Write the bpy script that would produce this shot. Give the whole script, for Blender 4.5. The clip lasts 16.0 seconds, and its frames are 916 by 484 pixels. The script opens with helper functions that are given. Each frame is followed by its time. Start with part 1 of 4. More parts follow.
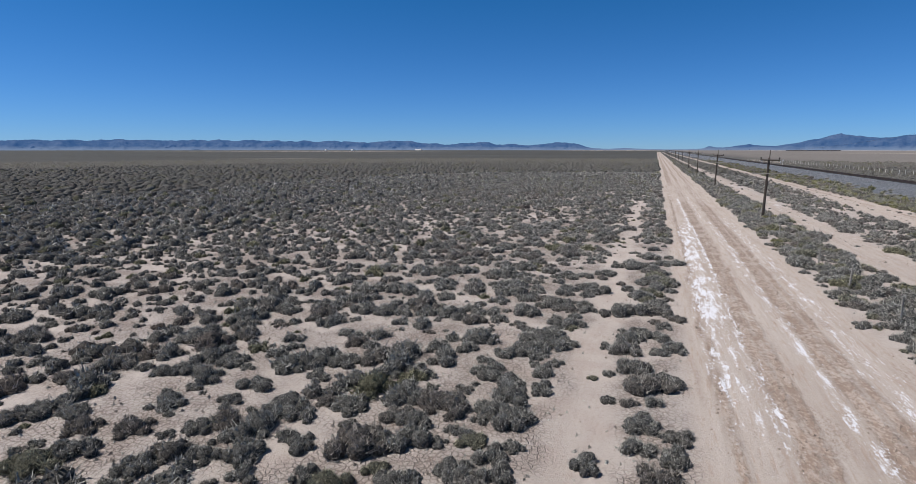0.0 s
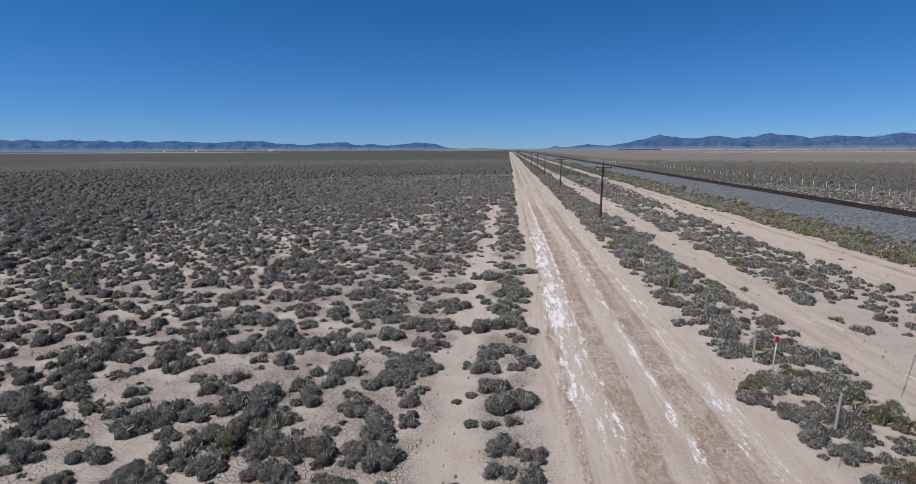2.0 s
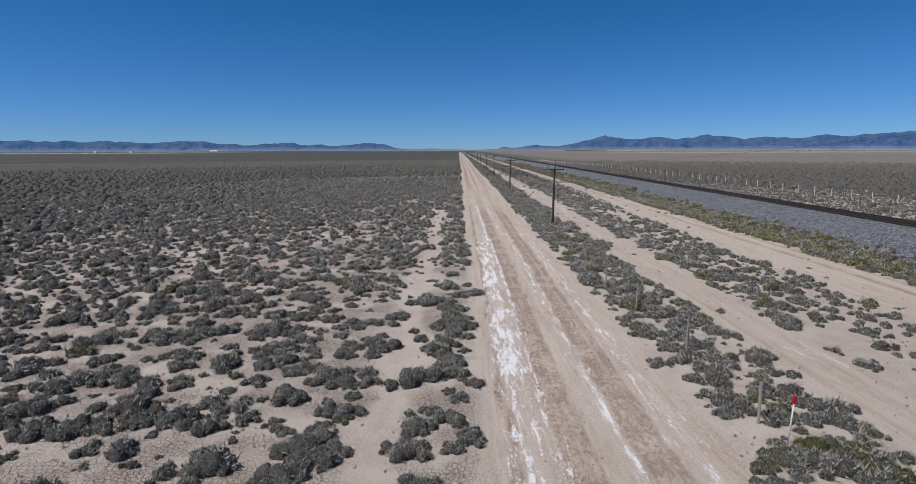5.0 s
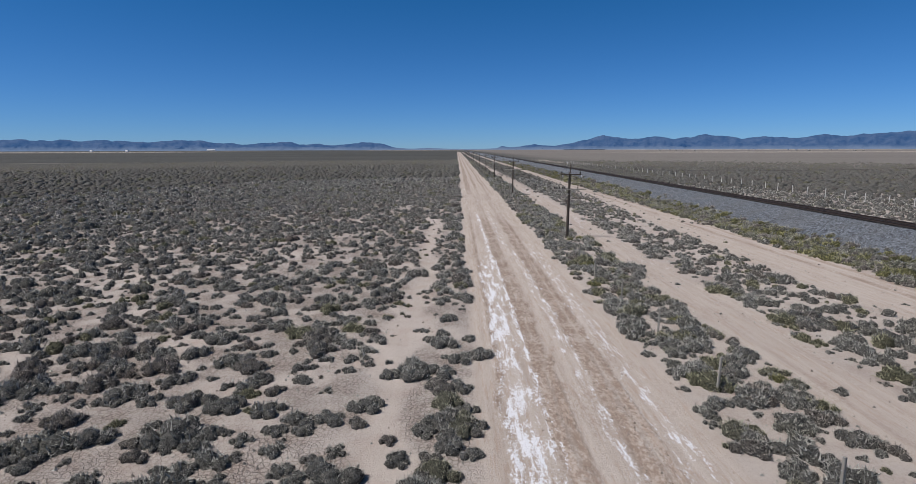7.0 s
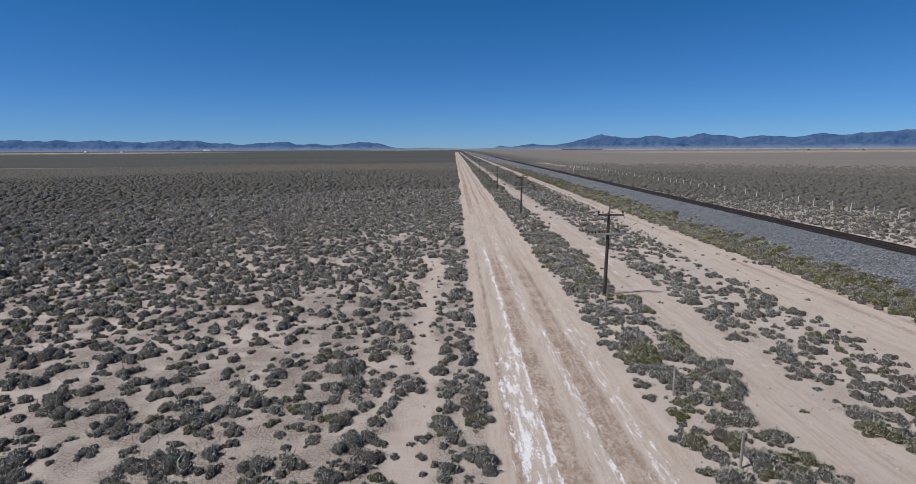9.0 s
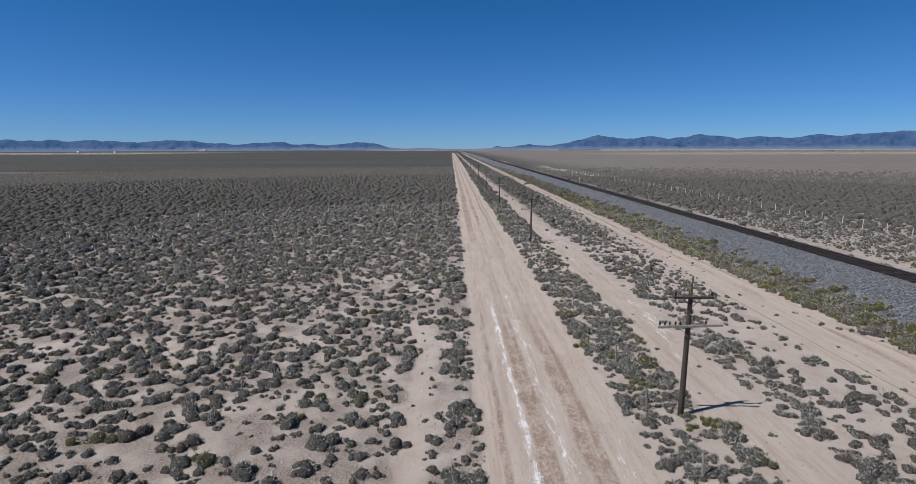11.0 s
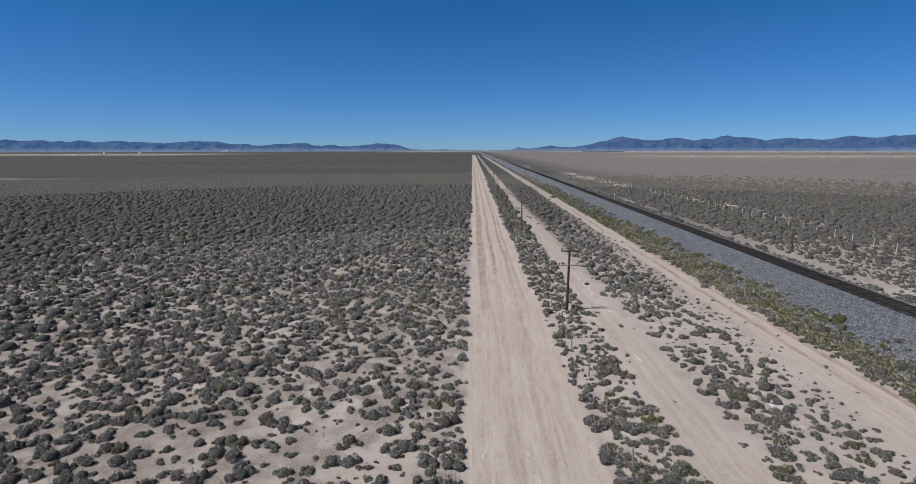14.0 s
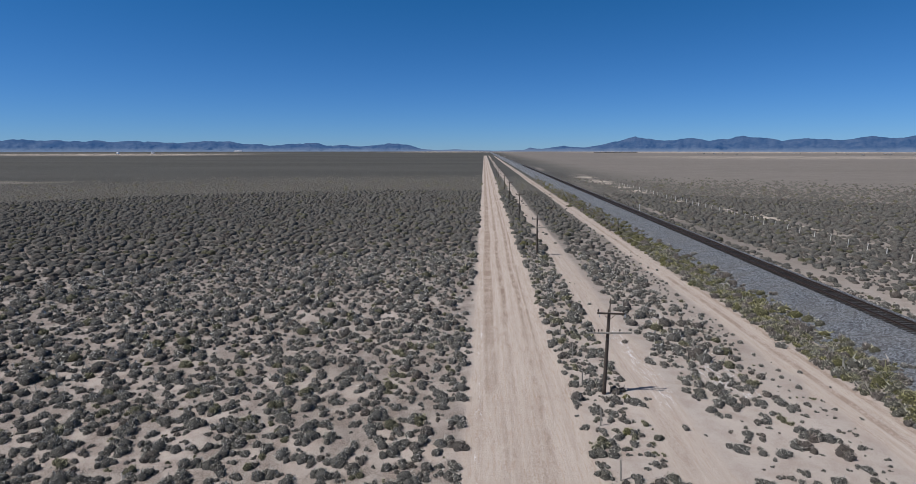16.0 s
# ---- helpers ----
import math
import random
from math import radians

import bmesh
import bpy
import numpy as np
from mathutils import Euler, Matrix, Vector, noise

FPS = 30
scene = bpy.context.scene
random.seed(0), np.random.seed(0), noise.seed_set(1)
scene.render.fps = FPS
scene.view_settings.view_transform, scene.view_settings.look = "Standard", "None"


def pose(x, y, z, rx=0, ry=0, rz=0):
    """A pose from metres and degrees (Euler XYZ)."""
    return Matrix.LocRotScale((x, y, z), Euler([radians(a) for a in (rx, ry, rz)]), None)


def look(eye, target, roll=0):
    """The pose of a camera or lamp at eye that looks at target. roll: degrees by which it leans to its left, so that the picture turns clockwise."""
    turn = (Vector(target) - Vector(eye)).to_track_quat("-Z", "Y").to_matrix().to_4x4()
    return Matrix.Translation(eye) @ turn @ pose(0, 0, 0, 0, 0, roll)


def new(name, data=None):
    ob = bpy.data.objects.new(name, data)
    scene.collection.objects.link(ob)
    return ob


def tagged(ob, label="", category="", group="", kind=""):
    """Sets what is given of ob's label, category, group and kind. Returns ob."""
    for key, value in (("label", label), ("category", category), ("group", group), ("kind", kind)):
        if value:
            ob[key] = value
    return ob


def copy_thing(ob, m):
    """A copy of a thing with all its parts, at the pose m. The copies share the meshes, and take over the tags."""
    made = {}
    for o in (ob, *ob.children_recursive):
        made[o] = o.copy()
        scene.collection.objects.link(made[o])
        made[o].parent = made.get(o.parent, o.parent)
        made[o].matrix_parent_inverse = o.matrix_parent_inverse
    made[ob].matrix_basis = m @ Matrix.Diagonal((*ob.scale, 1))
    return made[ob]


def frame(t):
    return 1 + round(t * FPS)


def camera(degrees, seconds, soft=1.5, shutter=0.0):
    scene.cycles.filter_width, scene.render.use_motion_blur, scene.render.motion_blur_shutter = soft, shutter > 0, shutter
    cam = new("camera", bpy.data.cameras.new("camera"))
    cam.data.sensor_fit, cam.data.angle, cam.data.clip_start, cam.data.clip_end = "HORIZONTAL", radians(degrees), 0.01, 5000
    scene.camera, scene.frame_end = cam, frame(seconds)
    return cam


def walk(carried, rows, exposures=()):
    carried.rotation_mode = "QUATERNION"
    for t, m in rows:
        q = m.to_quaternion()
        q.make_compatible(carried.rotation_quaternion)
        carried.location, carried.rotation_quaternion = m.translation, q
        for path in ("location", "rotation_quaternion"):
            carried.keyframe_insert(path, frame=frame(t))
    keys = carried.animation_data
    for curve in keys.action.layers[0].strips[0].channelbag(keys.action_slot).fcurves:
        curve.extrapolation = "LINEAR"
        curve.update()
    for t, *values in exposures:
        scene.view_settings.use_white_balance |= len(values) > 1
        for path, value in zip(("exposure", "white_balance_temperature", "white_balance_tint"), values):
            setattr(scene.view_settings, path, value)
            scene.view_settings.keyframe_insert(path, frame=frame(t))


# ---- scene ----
cam = camera(80.9, 16.0, soft=0.5)
METRES, EYE, TILT, LEAN, TURN = 81.0, 7.1, -9.8, 0.0, 20.0
ROWS = [
    (0.0, 0.0, 0.0, 0.0, -0.0, 0.0, 0.0),
    (0.5, -0.0002, -0.0014, 0.004, -4.06, -0.02, 0.75),
    (1.0, -0.0003, -0.0029, 0.008, -8.09, -0.1, 1.49),
    (1.5, 0.0002, -0.0035, 0.011, -11.48, -0.2, 2.13),
    (2.0, 0.0015, -0.0033, 0.0132, -14.45, -0.33, 2.69),
    (2.5, 0.0034, -0.0012, 0.0146, -17.19, -0.47, 3.12),
    (3.0, 0.0062, 0.0033, 0.0153, -18.28, -0.52, 3.31),
    (3.5, 0.0112, 0.0126, 0.0165, -19.07, -0.52, 3.42),
    (4.0, 0.0168, 0.0235, 0.0183, -19.43, -0.54, 3.51),
    (6.5, 0.0607, 0.1348, 0.0354, -19.75, -0.6, 3.5),
    (7.0, 0.0698, 0.1618, 0.0438, -19.82, -0.63, 3.51),
    (7.5, 0.081, 0.1949, 0.0565, -19.85, -0.62, 3.6),
    (8.0, 0.0913, 0.2268, 0.0691, -19.95, -0.65, 3.59),
    (8.5, 0.1036, 0.2642, 0.0843, -20.01, -0.72, 3.67),
    (9.0, 0.1152, 0.2989, 0.0974, -20.04, -0.71, 3.67),
    (11.5, 0.1877, 0.4957, 0.1647, -20.44, -0.73, 3.63),
    (12.0, 0.2056, 0.5355, 0.177, -20.21, -0.67, 3.57),
    (12.5, 0.2269, 0.58, 0.191, -19.84, -0.65, 3.49),
    (13.0, 0.2467, 0.6197, 0.2036, -19.21, -0.6, 3.37),
    (13.5, 0.269, 0.664, 0.2174, -18.49, -0.53, 3.22),
    (14.0, 0.2881, 0.7032, 0.2296, -18.22, -0.5, 3.15),
    (14.5, 0.3064, 0.7425, 0.2409, -18.02, -0.48, 3.15),
    (15.0, 0.3262, 0.7869, 0.2537, -17.44, -0.48, 3.05),
    (15.5, 0.3431, 0.8266, 0.2648, -17.2, -0.47, 2.95),
    (16.0, 0.3612, 0.8719, 0.2767, -17.01, -0.44, 2.89),
]
walk(cam, [(t, pose(0, 0, EYE, TILT, LEAN, TURN) @ pose(METRES * x, METRES * y, METRES * z, 90 + pitch, roll, yaw)) for t, x, y, z, yaw, pitch, roll in ROWS],
     exposures=[(0.0, 0.2), (1.5, 0.12), (3.5, 0.0), (16.0, 0.0)])

# ---- sky and sun: shadows fall to the right and a little ahead, the sun stands 57 degrees high ----
SUN_ELEV = radians(57)
SUN_FROM = Vector((-0.925, -0.38, 0)).normalized() * math.cos(SUN_ELEV) + Vector((0, 0, math.sin(SUN_ELEV)))
world = bpy.data.worlds.new("sky")
scene.world = world
world.use_nodes = True
wn, wl = world.node_tree.nodes, world.node_tree.links
sky = wn.new("ShaderNodeTexSky")
sky.sky_type = "NISHITA"
sky.sun_disc = False
sky.sun_elevation = SUN_ELEV
sky.sun_rotation = math.atan2(SUN_FROM.x, SUN_FROM.y)
sky.altitude = 3000
sky.air_density, sky.dust_density, sky.ozone_density = 1.0, 0.0, 1.0
tint = wn.new("ShaderNodeMix")
tint.data_type, tint.blend_type = "RGBA", "MULTIPLY"
tint.inputs[0].default_value = 1.0
up = wn.new("ShaderNodeSeparateXYZ")
wl.new(wn.new("ShaderNodeTexCoord").outputs["Generated"], up.inputs[0])
rise = wn.new("ShaderNodeMapRange")
rise.inputs["From Min"].default_value, rise.inputs["From Max"].default_value = -0.02, 0.26
wl.new(up.outputs["Z"], rise.inputs["Value"])
air = wn.new("ShaderNodeMix")
air.data_type = "RGBA"
zenith = wn.new("ShaderNodeMapRange")
zenith.inputs["From Min"].default_value, zenith.inputs["From Max"].default_value = 0.30, 0.75
wl.new(up.outputs["Z"], zenith.inputs["Value"])
high = wn.new("ShaderNodeMix")
high.data_type = "RGBA"
high.inputs[7].default_value = (0.36, 0.43, 0.47, 1)
wl.new(zenith.outputs[0], high.inputs[0])
wl.new(air.outputs[2], high.inputs[6])
air.inputs[6].default_value, air.inputs[7].default_value = (0.275, 0.455, 0.82, 1), (0.115, 0.495, 0.83, 1)
wl.new(rise.outputs[0], air.inputs[0])
wl.new(high.outputs[2], tint.inputs[7])
wl.new(sky.outputs[0], tint.inputs[6])
wl.new(tint.outputs[2], wn["Background"].inputs["Color"])
wn["Background"].inputs["Strength"].default_value = 0.1
sun_data = bpy.data.lights.new("sun", "SUN")
sun_data.energy, sun_data.angle, sun_data.color = 4.2, radians(0.53), (1.0, 0.957, 0.925)
sun = new("sun", sun_data)
sun.matrix_world = look(SUN_FROM * 100, (0, 0, 0))


# ---- node helpers ----
class Mat:
    """A node material with short calls for its nodes."""

    def __init__(self, name, rough=0.9, metal=0.0, spec=0.3):
        self.m = bpy.data.materials.new(name)
        self.m.use_nodes = True
        self.t = self.m.node_tree
        self.b = self.t.nodes["Principled BSDF"]
        self.b.inputs["Roughness"].default_value = rough
        self.b.inputs["Metallic"].default_value = metal
        self.b.inputs["Specular IOR Level"].default_value = spec

    def node(self, kind, **sets):
        n = self.t.nodes.new(kind)
        for key, v in sets.items():
            n.inputs[key].default_value = v
        return n

    def link(self, a, b):
        self.t.links.new(a, b)

    def coords(self, scale=(1, 1, 1), obj=False):
        if obj:
            src = self.node("ShaderNodeTexCoord").outputs["Object"]
        else:
            src = self.node("ShaderNodeNewGeometry").outputs["Position"]
        mp = self.node("ShaderNodeMapping", Scale=scale)
        self.link(src, mp.inputs["Vector"])
        return mp.outputs[0]

    def noise(self, scale, detail=4, stretch=(1, 1, 1), rough=0.55, obj=False):
        n = self.node("ShaderNodeTexNoise", Scale=scale, Detail=detail, Roughness=rough)
        self.link(self.coords(stretch, obj), n.inputs["Vector"])
        return n.outputs["Fac"]

    def voronoi(self, scale, feature="F1", out="Distance", stretch=(1, 1, 1)):
        n = self.node("ShaderNodeTexVoronoi", Scale=scale)
        n.feature = feature
        self.link(self.coords(stretch), n.inputs["Vector"])
        return n.outputs[out]

    def attr(self, name):
        n = self.node("ShaderNodeAttribute")
        n.attribute_name = name
        return n.outputs["Fac"]

    def ramp(self, fac, lo, hi):
        n = self.node("ShaderNodeMapRange")
        n.inputs["From Min"].default_value, n.inputs["From Max"].default_value = lo, hi
        self.link(fac, n.inputs["Value"])
        return n.outputs["Result"]

    def op(self, kind, a, b):
        n = self.node("ShaderNodeMath")
        n.operation = kind
        n.use_clamp = kind in ("ADD", "SUBTRACT")
        for i, v in enumerate((a, b)):
            if isinstance(v, (int, float)):
                n.inputs[i].default_value = v
            else:
                self.link(v, n.inputs[i])
        return n.outputs[0]

    def mix(self, fac, a, b):
        n = self.t.nodes.new("ShaderNodeMix")
        n.data_type = "RGBA"
        for i, v in ((0, fac), (6, a), (7, b)):
            if isinstance(v, (int, float)):
                n.inputs[i].default_value = v
            elif isinstance(v, tuple):
                n.inputs[i].default_value = (*v, 1)
            else:
                self.link(v, n.inputs[i])
        return n.outputs[2]

    def base(self, colour):
        if isinstance(colour, tuple):
            self.b.inputs["Base Color"].default_value = (*colour, 1)
        else:
            self.link(colour, self.b.inputs["Base Color"])

    def bump(self, height, strength=0.5, distance=0.02):
        n = self.node("ShaderNodeBump", Strength=strength, Distance=distance)
        self.link(height, n.inputs["Height"])
        self.link(n.outputs[0], self.b.inputs["Normal"])


# ---- materials ----
def ground_material():
    m = Mat("desert_ground", 0.95, spec=0.12)
    big, mid, fine, grit = m.noise(0.05, 3), m.noise(0.7, 5), m.noise(9, 8, rough=0.75), m.noise(34, 4, rough=0.7)
    clay = m.mix(m.ramp(big, 0.35, 0.65), (0.425, 0.372, 0.334), (0.505, 0.447, 0.405))
    clay = m.mix(m.op("MULTIPLY", m.ramp(mid, 0.45, 0.75), 0.5), clay, (0.36, 0.275, 0.23))
    clay = m.mix(m.op("MULTIPLY", m.ramp(fine, 0.52, 0.72), 0.35), clay, (0.25, 0.20, 0.165))
    clay = m.mix(m.op("MULTIPLY", m.ramp(grit, 0.58, 0.66), 0.4), clay, (0.17, 0.135, 0.11))
    # drying cracks between the clay plates, on open ground only
    warp = m.node("ShaderNodeTexVoronoi", Scale=6.4, Randomness=0.9)
    warp.feature = "DISTANCE_TO_EDGE"
    shift = m.node("ShaderNodeVectorMath")
    shift.operation = "ADD"
    wob = m.node("ShaderNodeTexNoise", Scale=5.0, Detail=3.0)
    pos = m.coords()
    m.link(pos, wob.inputs["Vector"])
    small = m.node("ShaderNodeVectorMath")
    small.operation = "SCALE"
    small.inputs["Scale"].default_value = 0.12
    m.link(wob.outputs["Color"], small.inputs[0])
    m.link(pos, shift.inputs[0])
    m.link(small.outputs[0], shift.inputs[1])
    m.link(shift.outputs[0], warp.inputs["Vector"])
    crack2 = m.voronoi(13.0, "DISTANCE_TO_EDGE")
    lines = m.op("MAXIMUM", m.op("SUBTRACT", 1.0, m.ramp(warp.outputs["Distance"], 0.0, 0.15)), m.op("MULTIPLY", m.op("SUBTRACT", 1.0, m.ramp(crack2, 0.0, 0.14)), 0.3))
    where = m.op("MULTIPLY", m.attr("open"), m.ramp(m.noise(0.22, 4), 0.36, 0.50))
    lines = m.op("MULTIPLY", m.op("MULTIPLY", lines, where), m.ramp(mid, 0.30, 0.60))
    clay = m.mix(m.op("MULTIPLY", lines, m.ramp(fine, 0.25, 0.5)), clay, (0.17, 0.135, 0.115))
    litter = m.op("MULTIPLY", m.attr("open"), m.ramp(m.noise(22, 4, rough=0.75), 0.60, 0.66))
    clay = m.mix(m.op("MULTIPLY", litter, 0.8), clay, (0.11, 0.09, 0.075))
    # the graded road: smoother, paler, streaked along its length
    streak = m.noise(1.6, 6, stretch=(1.6, 0.06, 1), rough=0.65)
    streak2 = m.noise(6.0, 8, stretch=(1.0, 0.10, 1), rough=0.75)
    clod = m.noise(7.0, 8, stretch=(1, 0.6, 1), rough=0.8)
    road = m.mix(m.ramp(streak, 0.35, 0.68), (0.505, 0.442, 0.392), (0.415, 0.350, 0.302))
    road = m.mix(m.op("MULTIPLY", m.ramp(streak2, 0.52, 0.60), 0.5), road, (0.37, 0.27, 0.205))
    road = m.mix(m.op("MULTIPLY", m.ramp(grit, 0.54, 0.62), 0.5), road, (0.27, 0.21, 0.17))
    mud = m.op("MULTIPLY", m.ramp(m.attr("rut"), 0.15, 0.7), m.ramp(m.op("ADD", m.op("MULTIPLY", clod, 0.7), m.op("MULTIPLY", m.noise(0.5, 3), 0.3)), 0.46, 0.53))
    road = m.mix(m.op("MULTIPLY", mud, 0.85), road, (0.22, 0.16, 0.125))
    road = m.mix(m.op("MULTIPLY", m.ramp(m.attr("rut"), 0.25, 0.9), 0.25), road, (0.29, 0.215, 0.165))
    # drying mud and loose crumbs thrown up between the ruts
    crumb = m.op("MULTIPLY", m.ramp(m.noise(0.8, 4, stretch=(1.3, 0.22, 1)), 0.50, 0.62), m.ramp(m.noise(11.0, 7, stretch=(1, 0.45, 1), rough=0.8), 0.50, 0.57))
    road = m.mix(m.op("MULTIPLY", crumb, 0.6), road, (0.25, 0.185, 0.145))
    col = m.mix(m.attr("road"), clay, road)
    # white salt crust, broken into flakes
    flake = m.op("ADD", m.op("MULTIPLY", m.noise(2.4, 8, stretch=(1.6, 0.28, 1), rough=0.75), 0.6), m.op("MULTIPLY", m.noise(13, 6, stretch=(1, 0.6, 1), rough=0.8), 0.4))
    cover = m.ramp(m.op("ADD", flake, m.op("MULTIPLY", m.attr("salt"), 0.125)), 0.59, 0.625)
    cover = m.op("MULTIPLY", cover, m.ramp(m.attr("salt"), 0.02, 0.2))
    col = m.mix(m.op("MULTIPLY", cover, 0.92), col, (0.76, 0.76, 0.79))
    # far off the shrubs close up
    shrub = m.mix(m.ramp(m.noise(0.9, 8, stretch=(0.6, 1, 1), rough=0.85), 0.40, 0.60), (0.040, 0.039, 0.035), (0.105, 0.105, 0.097))
    shrub = m.mix(m.op("MULTIPLY", m.ramp(m.noise(0.012, 5, stretch=(0.25, 1, 1)), 0.42, 0.62), 0.35), shrub, (0.112, 0.108, 0.098))
    shrub = m.mix(m.op("MULTIPLY", m.ramp(m.noise(0.004, 4, stretch=(0.2, 1.3, 1)), 0.52, 0.60), 0.5), shrub, (0.056, 0.055, 0.048))
    col = m.mix(m.attr("far"), col, shrub)
    playa = m.op("MULTIPLY", m.attr("playa"), m.ramp(m.noise(0.05, 6, stretch=(0.35, 1, 1), rough=0.75), 0.46, 0.55))
    col = m.mix(playa, col, (0.50, 0.435, 0.37))
    m.base(col)
    h = m.op("ADD", m.op("MULTIPLY", fine, 0.5), m.op("MULTIPLY", m.noise(2.5, 5), 0.5))
    h = m.op("SUBTRACT", h, m.op("MULTIPLY", lines, 0.8))
    h = m.op("ADD", h, m.op("MULTIPLY", m.op("MULTIPLY", m.attr("rut"), clod), 1.2))
    h = m.op("ADD", h, m.op("MULTIPLY", grit, 0.25))
    m.bump(h, 0.9, 0.09)
    return m.m


def shrub_material():
    m = Mat("sagebrush", 0.9, spec=0.08)
    isl = m.node("ShaderNodeNewGeometry").outputs["Random Per Island"]
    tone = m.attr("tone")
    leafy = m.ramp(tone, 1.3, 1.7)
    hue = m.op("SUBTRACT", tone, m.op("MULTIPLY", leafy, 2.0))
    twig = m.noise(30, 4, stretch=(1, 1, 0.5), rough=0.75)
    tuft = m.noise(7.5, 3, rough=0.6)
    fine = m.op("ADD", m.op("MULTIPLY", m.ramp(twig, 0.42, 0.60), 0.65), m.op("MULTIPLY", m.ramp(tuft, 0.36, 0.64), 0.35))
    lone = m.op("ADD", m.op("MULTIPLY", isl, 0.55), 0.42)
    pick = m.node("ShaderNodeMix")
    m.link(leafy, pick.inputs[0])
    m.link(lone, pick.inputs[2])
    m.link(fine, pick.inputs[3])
    grain = m.op("MULTIPLY", pick.outputs[0], m.op("SUBTRACT", 1.0, m.op("MULTIPLY", leafy, 0.66)))  # self-shadow put into the colour: foliage inside darker than the twig tips
    # the near-black ends paint the shaded gaps between twigs
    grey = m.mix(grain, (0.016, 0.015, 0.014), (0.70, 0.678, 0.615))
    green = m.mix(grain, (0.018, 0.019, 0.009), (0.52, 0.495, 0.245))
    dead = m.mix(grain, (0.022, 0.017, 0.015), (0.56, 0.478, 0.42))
    col = m.mix(m.ramp(hue, 0.48, 1.0), grey, green)
    col = m.mix(m.ramp(hue, 0.22, 0.05), col, dead)
    m.base(col)
    m.bump(m.op("ADD", m.op("MULTIPLY", twig, 0.6), m.op("MULTIPLY", tuft, 0.6)), 1.0, 0.16)
    return m.m


def wood_material(name, dark, light, grain=14.0, stain=None):
    m = Mat(name, 0.8, spec=0.25)
    g = m.noise(grain, 6, stretch=(1, 1, 0.06), rough=0.7, obj=True)
    col = m.mix(m.ramp(g, 0.3, 0.7), dark, light)
    knots = m.ramp(m.noise(3.0, 2, stretch=(1, 1, 0.5), obj=True), 0.62, 0.72)
    col = m.mix(m.op("MULTIPLY", knots, 0.6), col, stain or tuple(c * 0.45 for c in dark))
    m.base(col)
    m.bump(g, 0.6, 0.01)
    return m.m


def plain_material(name, colour, rough=0.6, metal=0.0, var=0.25, scale=6.0):
    m = Mat(name, rough, metal)
    n = m.noise(scale, 5, obj=True)
    m.base(m.mix(m.ramp(n, 0.3, 0.7), colour, tuple(c * (1 - var) for c in colour)))
    m.bump(n, 0.2, 0.005)
    return m.m


def ballast_material():
    m = Mat("ballast_stone", 0.9, spec=0.25)
    cell = m.node("ShaderNodeTexVoronoi", Scale=8.5)
    m.link(m.coords(), cell.inputs["Vector"])
    sep = m.node("ShaderNodeSeparateColor")
    m.link(cell.outputs["Color"], sep.inputs[0])
    col = m.mix(sep.outputs[0], (0.026, 0.030, 0.037), (0.315, 0.345, 0.385))
    col = m.mix(m.op("MULTIPLY", m.ramp(m.noise(0.35, 4), 0.4, 0.7), 0.4), col, (0.20, 0.19, 0.185))
    col = m.mix(m.op("SUBTRACT", 1.0, m.ramp(m.voronoi(8.5, "DISTANCE_TO_EDGE"), 0.0, 0.14)), col, (0.05, 0.05, 0.055))
    m.base(col)
    m.bump(m.op("SUBTRACT", 1.0, cell.outputs["Distance"]), 1.0, 0.1)
    return m.m


def mountain_material():
    # a far backdrop: haze of tens of kilometres of air, painted as blue colour and emission
    m = Mat("far_mountain", 1.0, spec=0.0)
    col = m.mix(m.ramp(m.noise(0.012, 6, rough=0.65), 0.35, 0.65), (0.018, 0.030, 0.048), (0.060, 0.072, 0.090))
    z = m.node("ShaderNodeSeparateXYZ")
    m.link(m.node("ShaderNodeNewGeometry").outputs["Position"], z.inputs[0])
    # low slopes: pale fans, with thicker haze painted in as well
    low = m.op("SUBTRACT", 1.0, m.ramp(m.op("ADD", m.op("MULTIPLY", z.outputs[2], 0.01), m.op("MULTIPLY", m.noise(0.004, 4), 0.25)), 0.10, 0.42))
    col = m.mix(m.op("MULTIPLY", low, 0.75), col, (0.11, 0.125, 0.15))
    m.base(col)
    # the haze itself: blue emission, brighter towards the foot
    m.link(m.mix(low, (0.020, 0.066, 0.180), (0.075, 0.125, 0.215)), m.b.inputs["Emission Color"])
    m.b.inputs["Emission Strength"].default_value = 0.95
    return m.m


GROUND = ground_material()
SHRUB = shrub_material()
DARK_WOOD = wood_material("old_creosoted_wood", (0.040, 0.031, 0.026), (0.105, 0.085, 0.070))
BROWN_WOOD = wood_material("brown_treated_wood", (0.14, 0.068, 0.034), (0.31, 0.165, 0.085), stain=(0.07, 0.035, 0.02))
GREY_WOOD = wood_material("weathered_grey_wood", (0.20, 0.185, 0.16), (0.40, 0.37, 0.325))
TAN_WOOD = wood_material("tan_arm_wood", (0.22, 0.14, 0.085), (0.36, 0.25, 0.16))
PALE_POST = plain_material("pale_fence_post", (0.68, 0.66, 0.62), 0.8)
GLASS = plain_material("dark_glass_insulator", (0.05, 0.045, 0.04), 0.2)
PORCELAIN = plain_material("pale_porcelain", (0.60, 0.62, 0.66), 0.25)
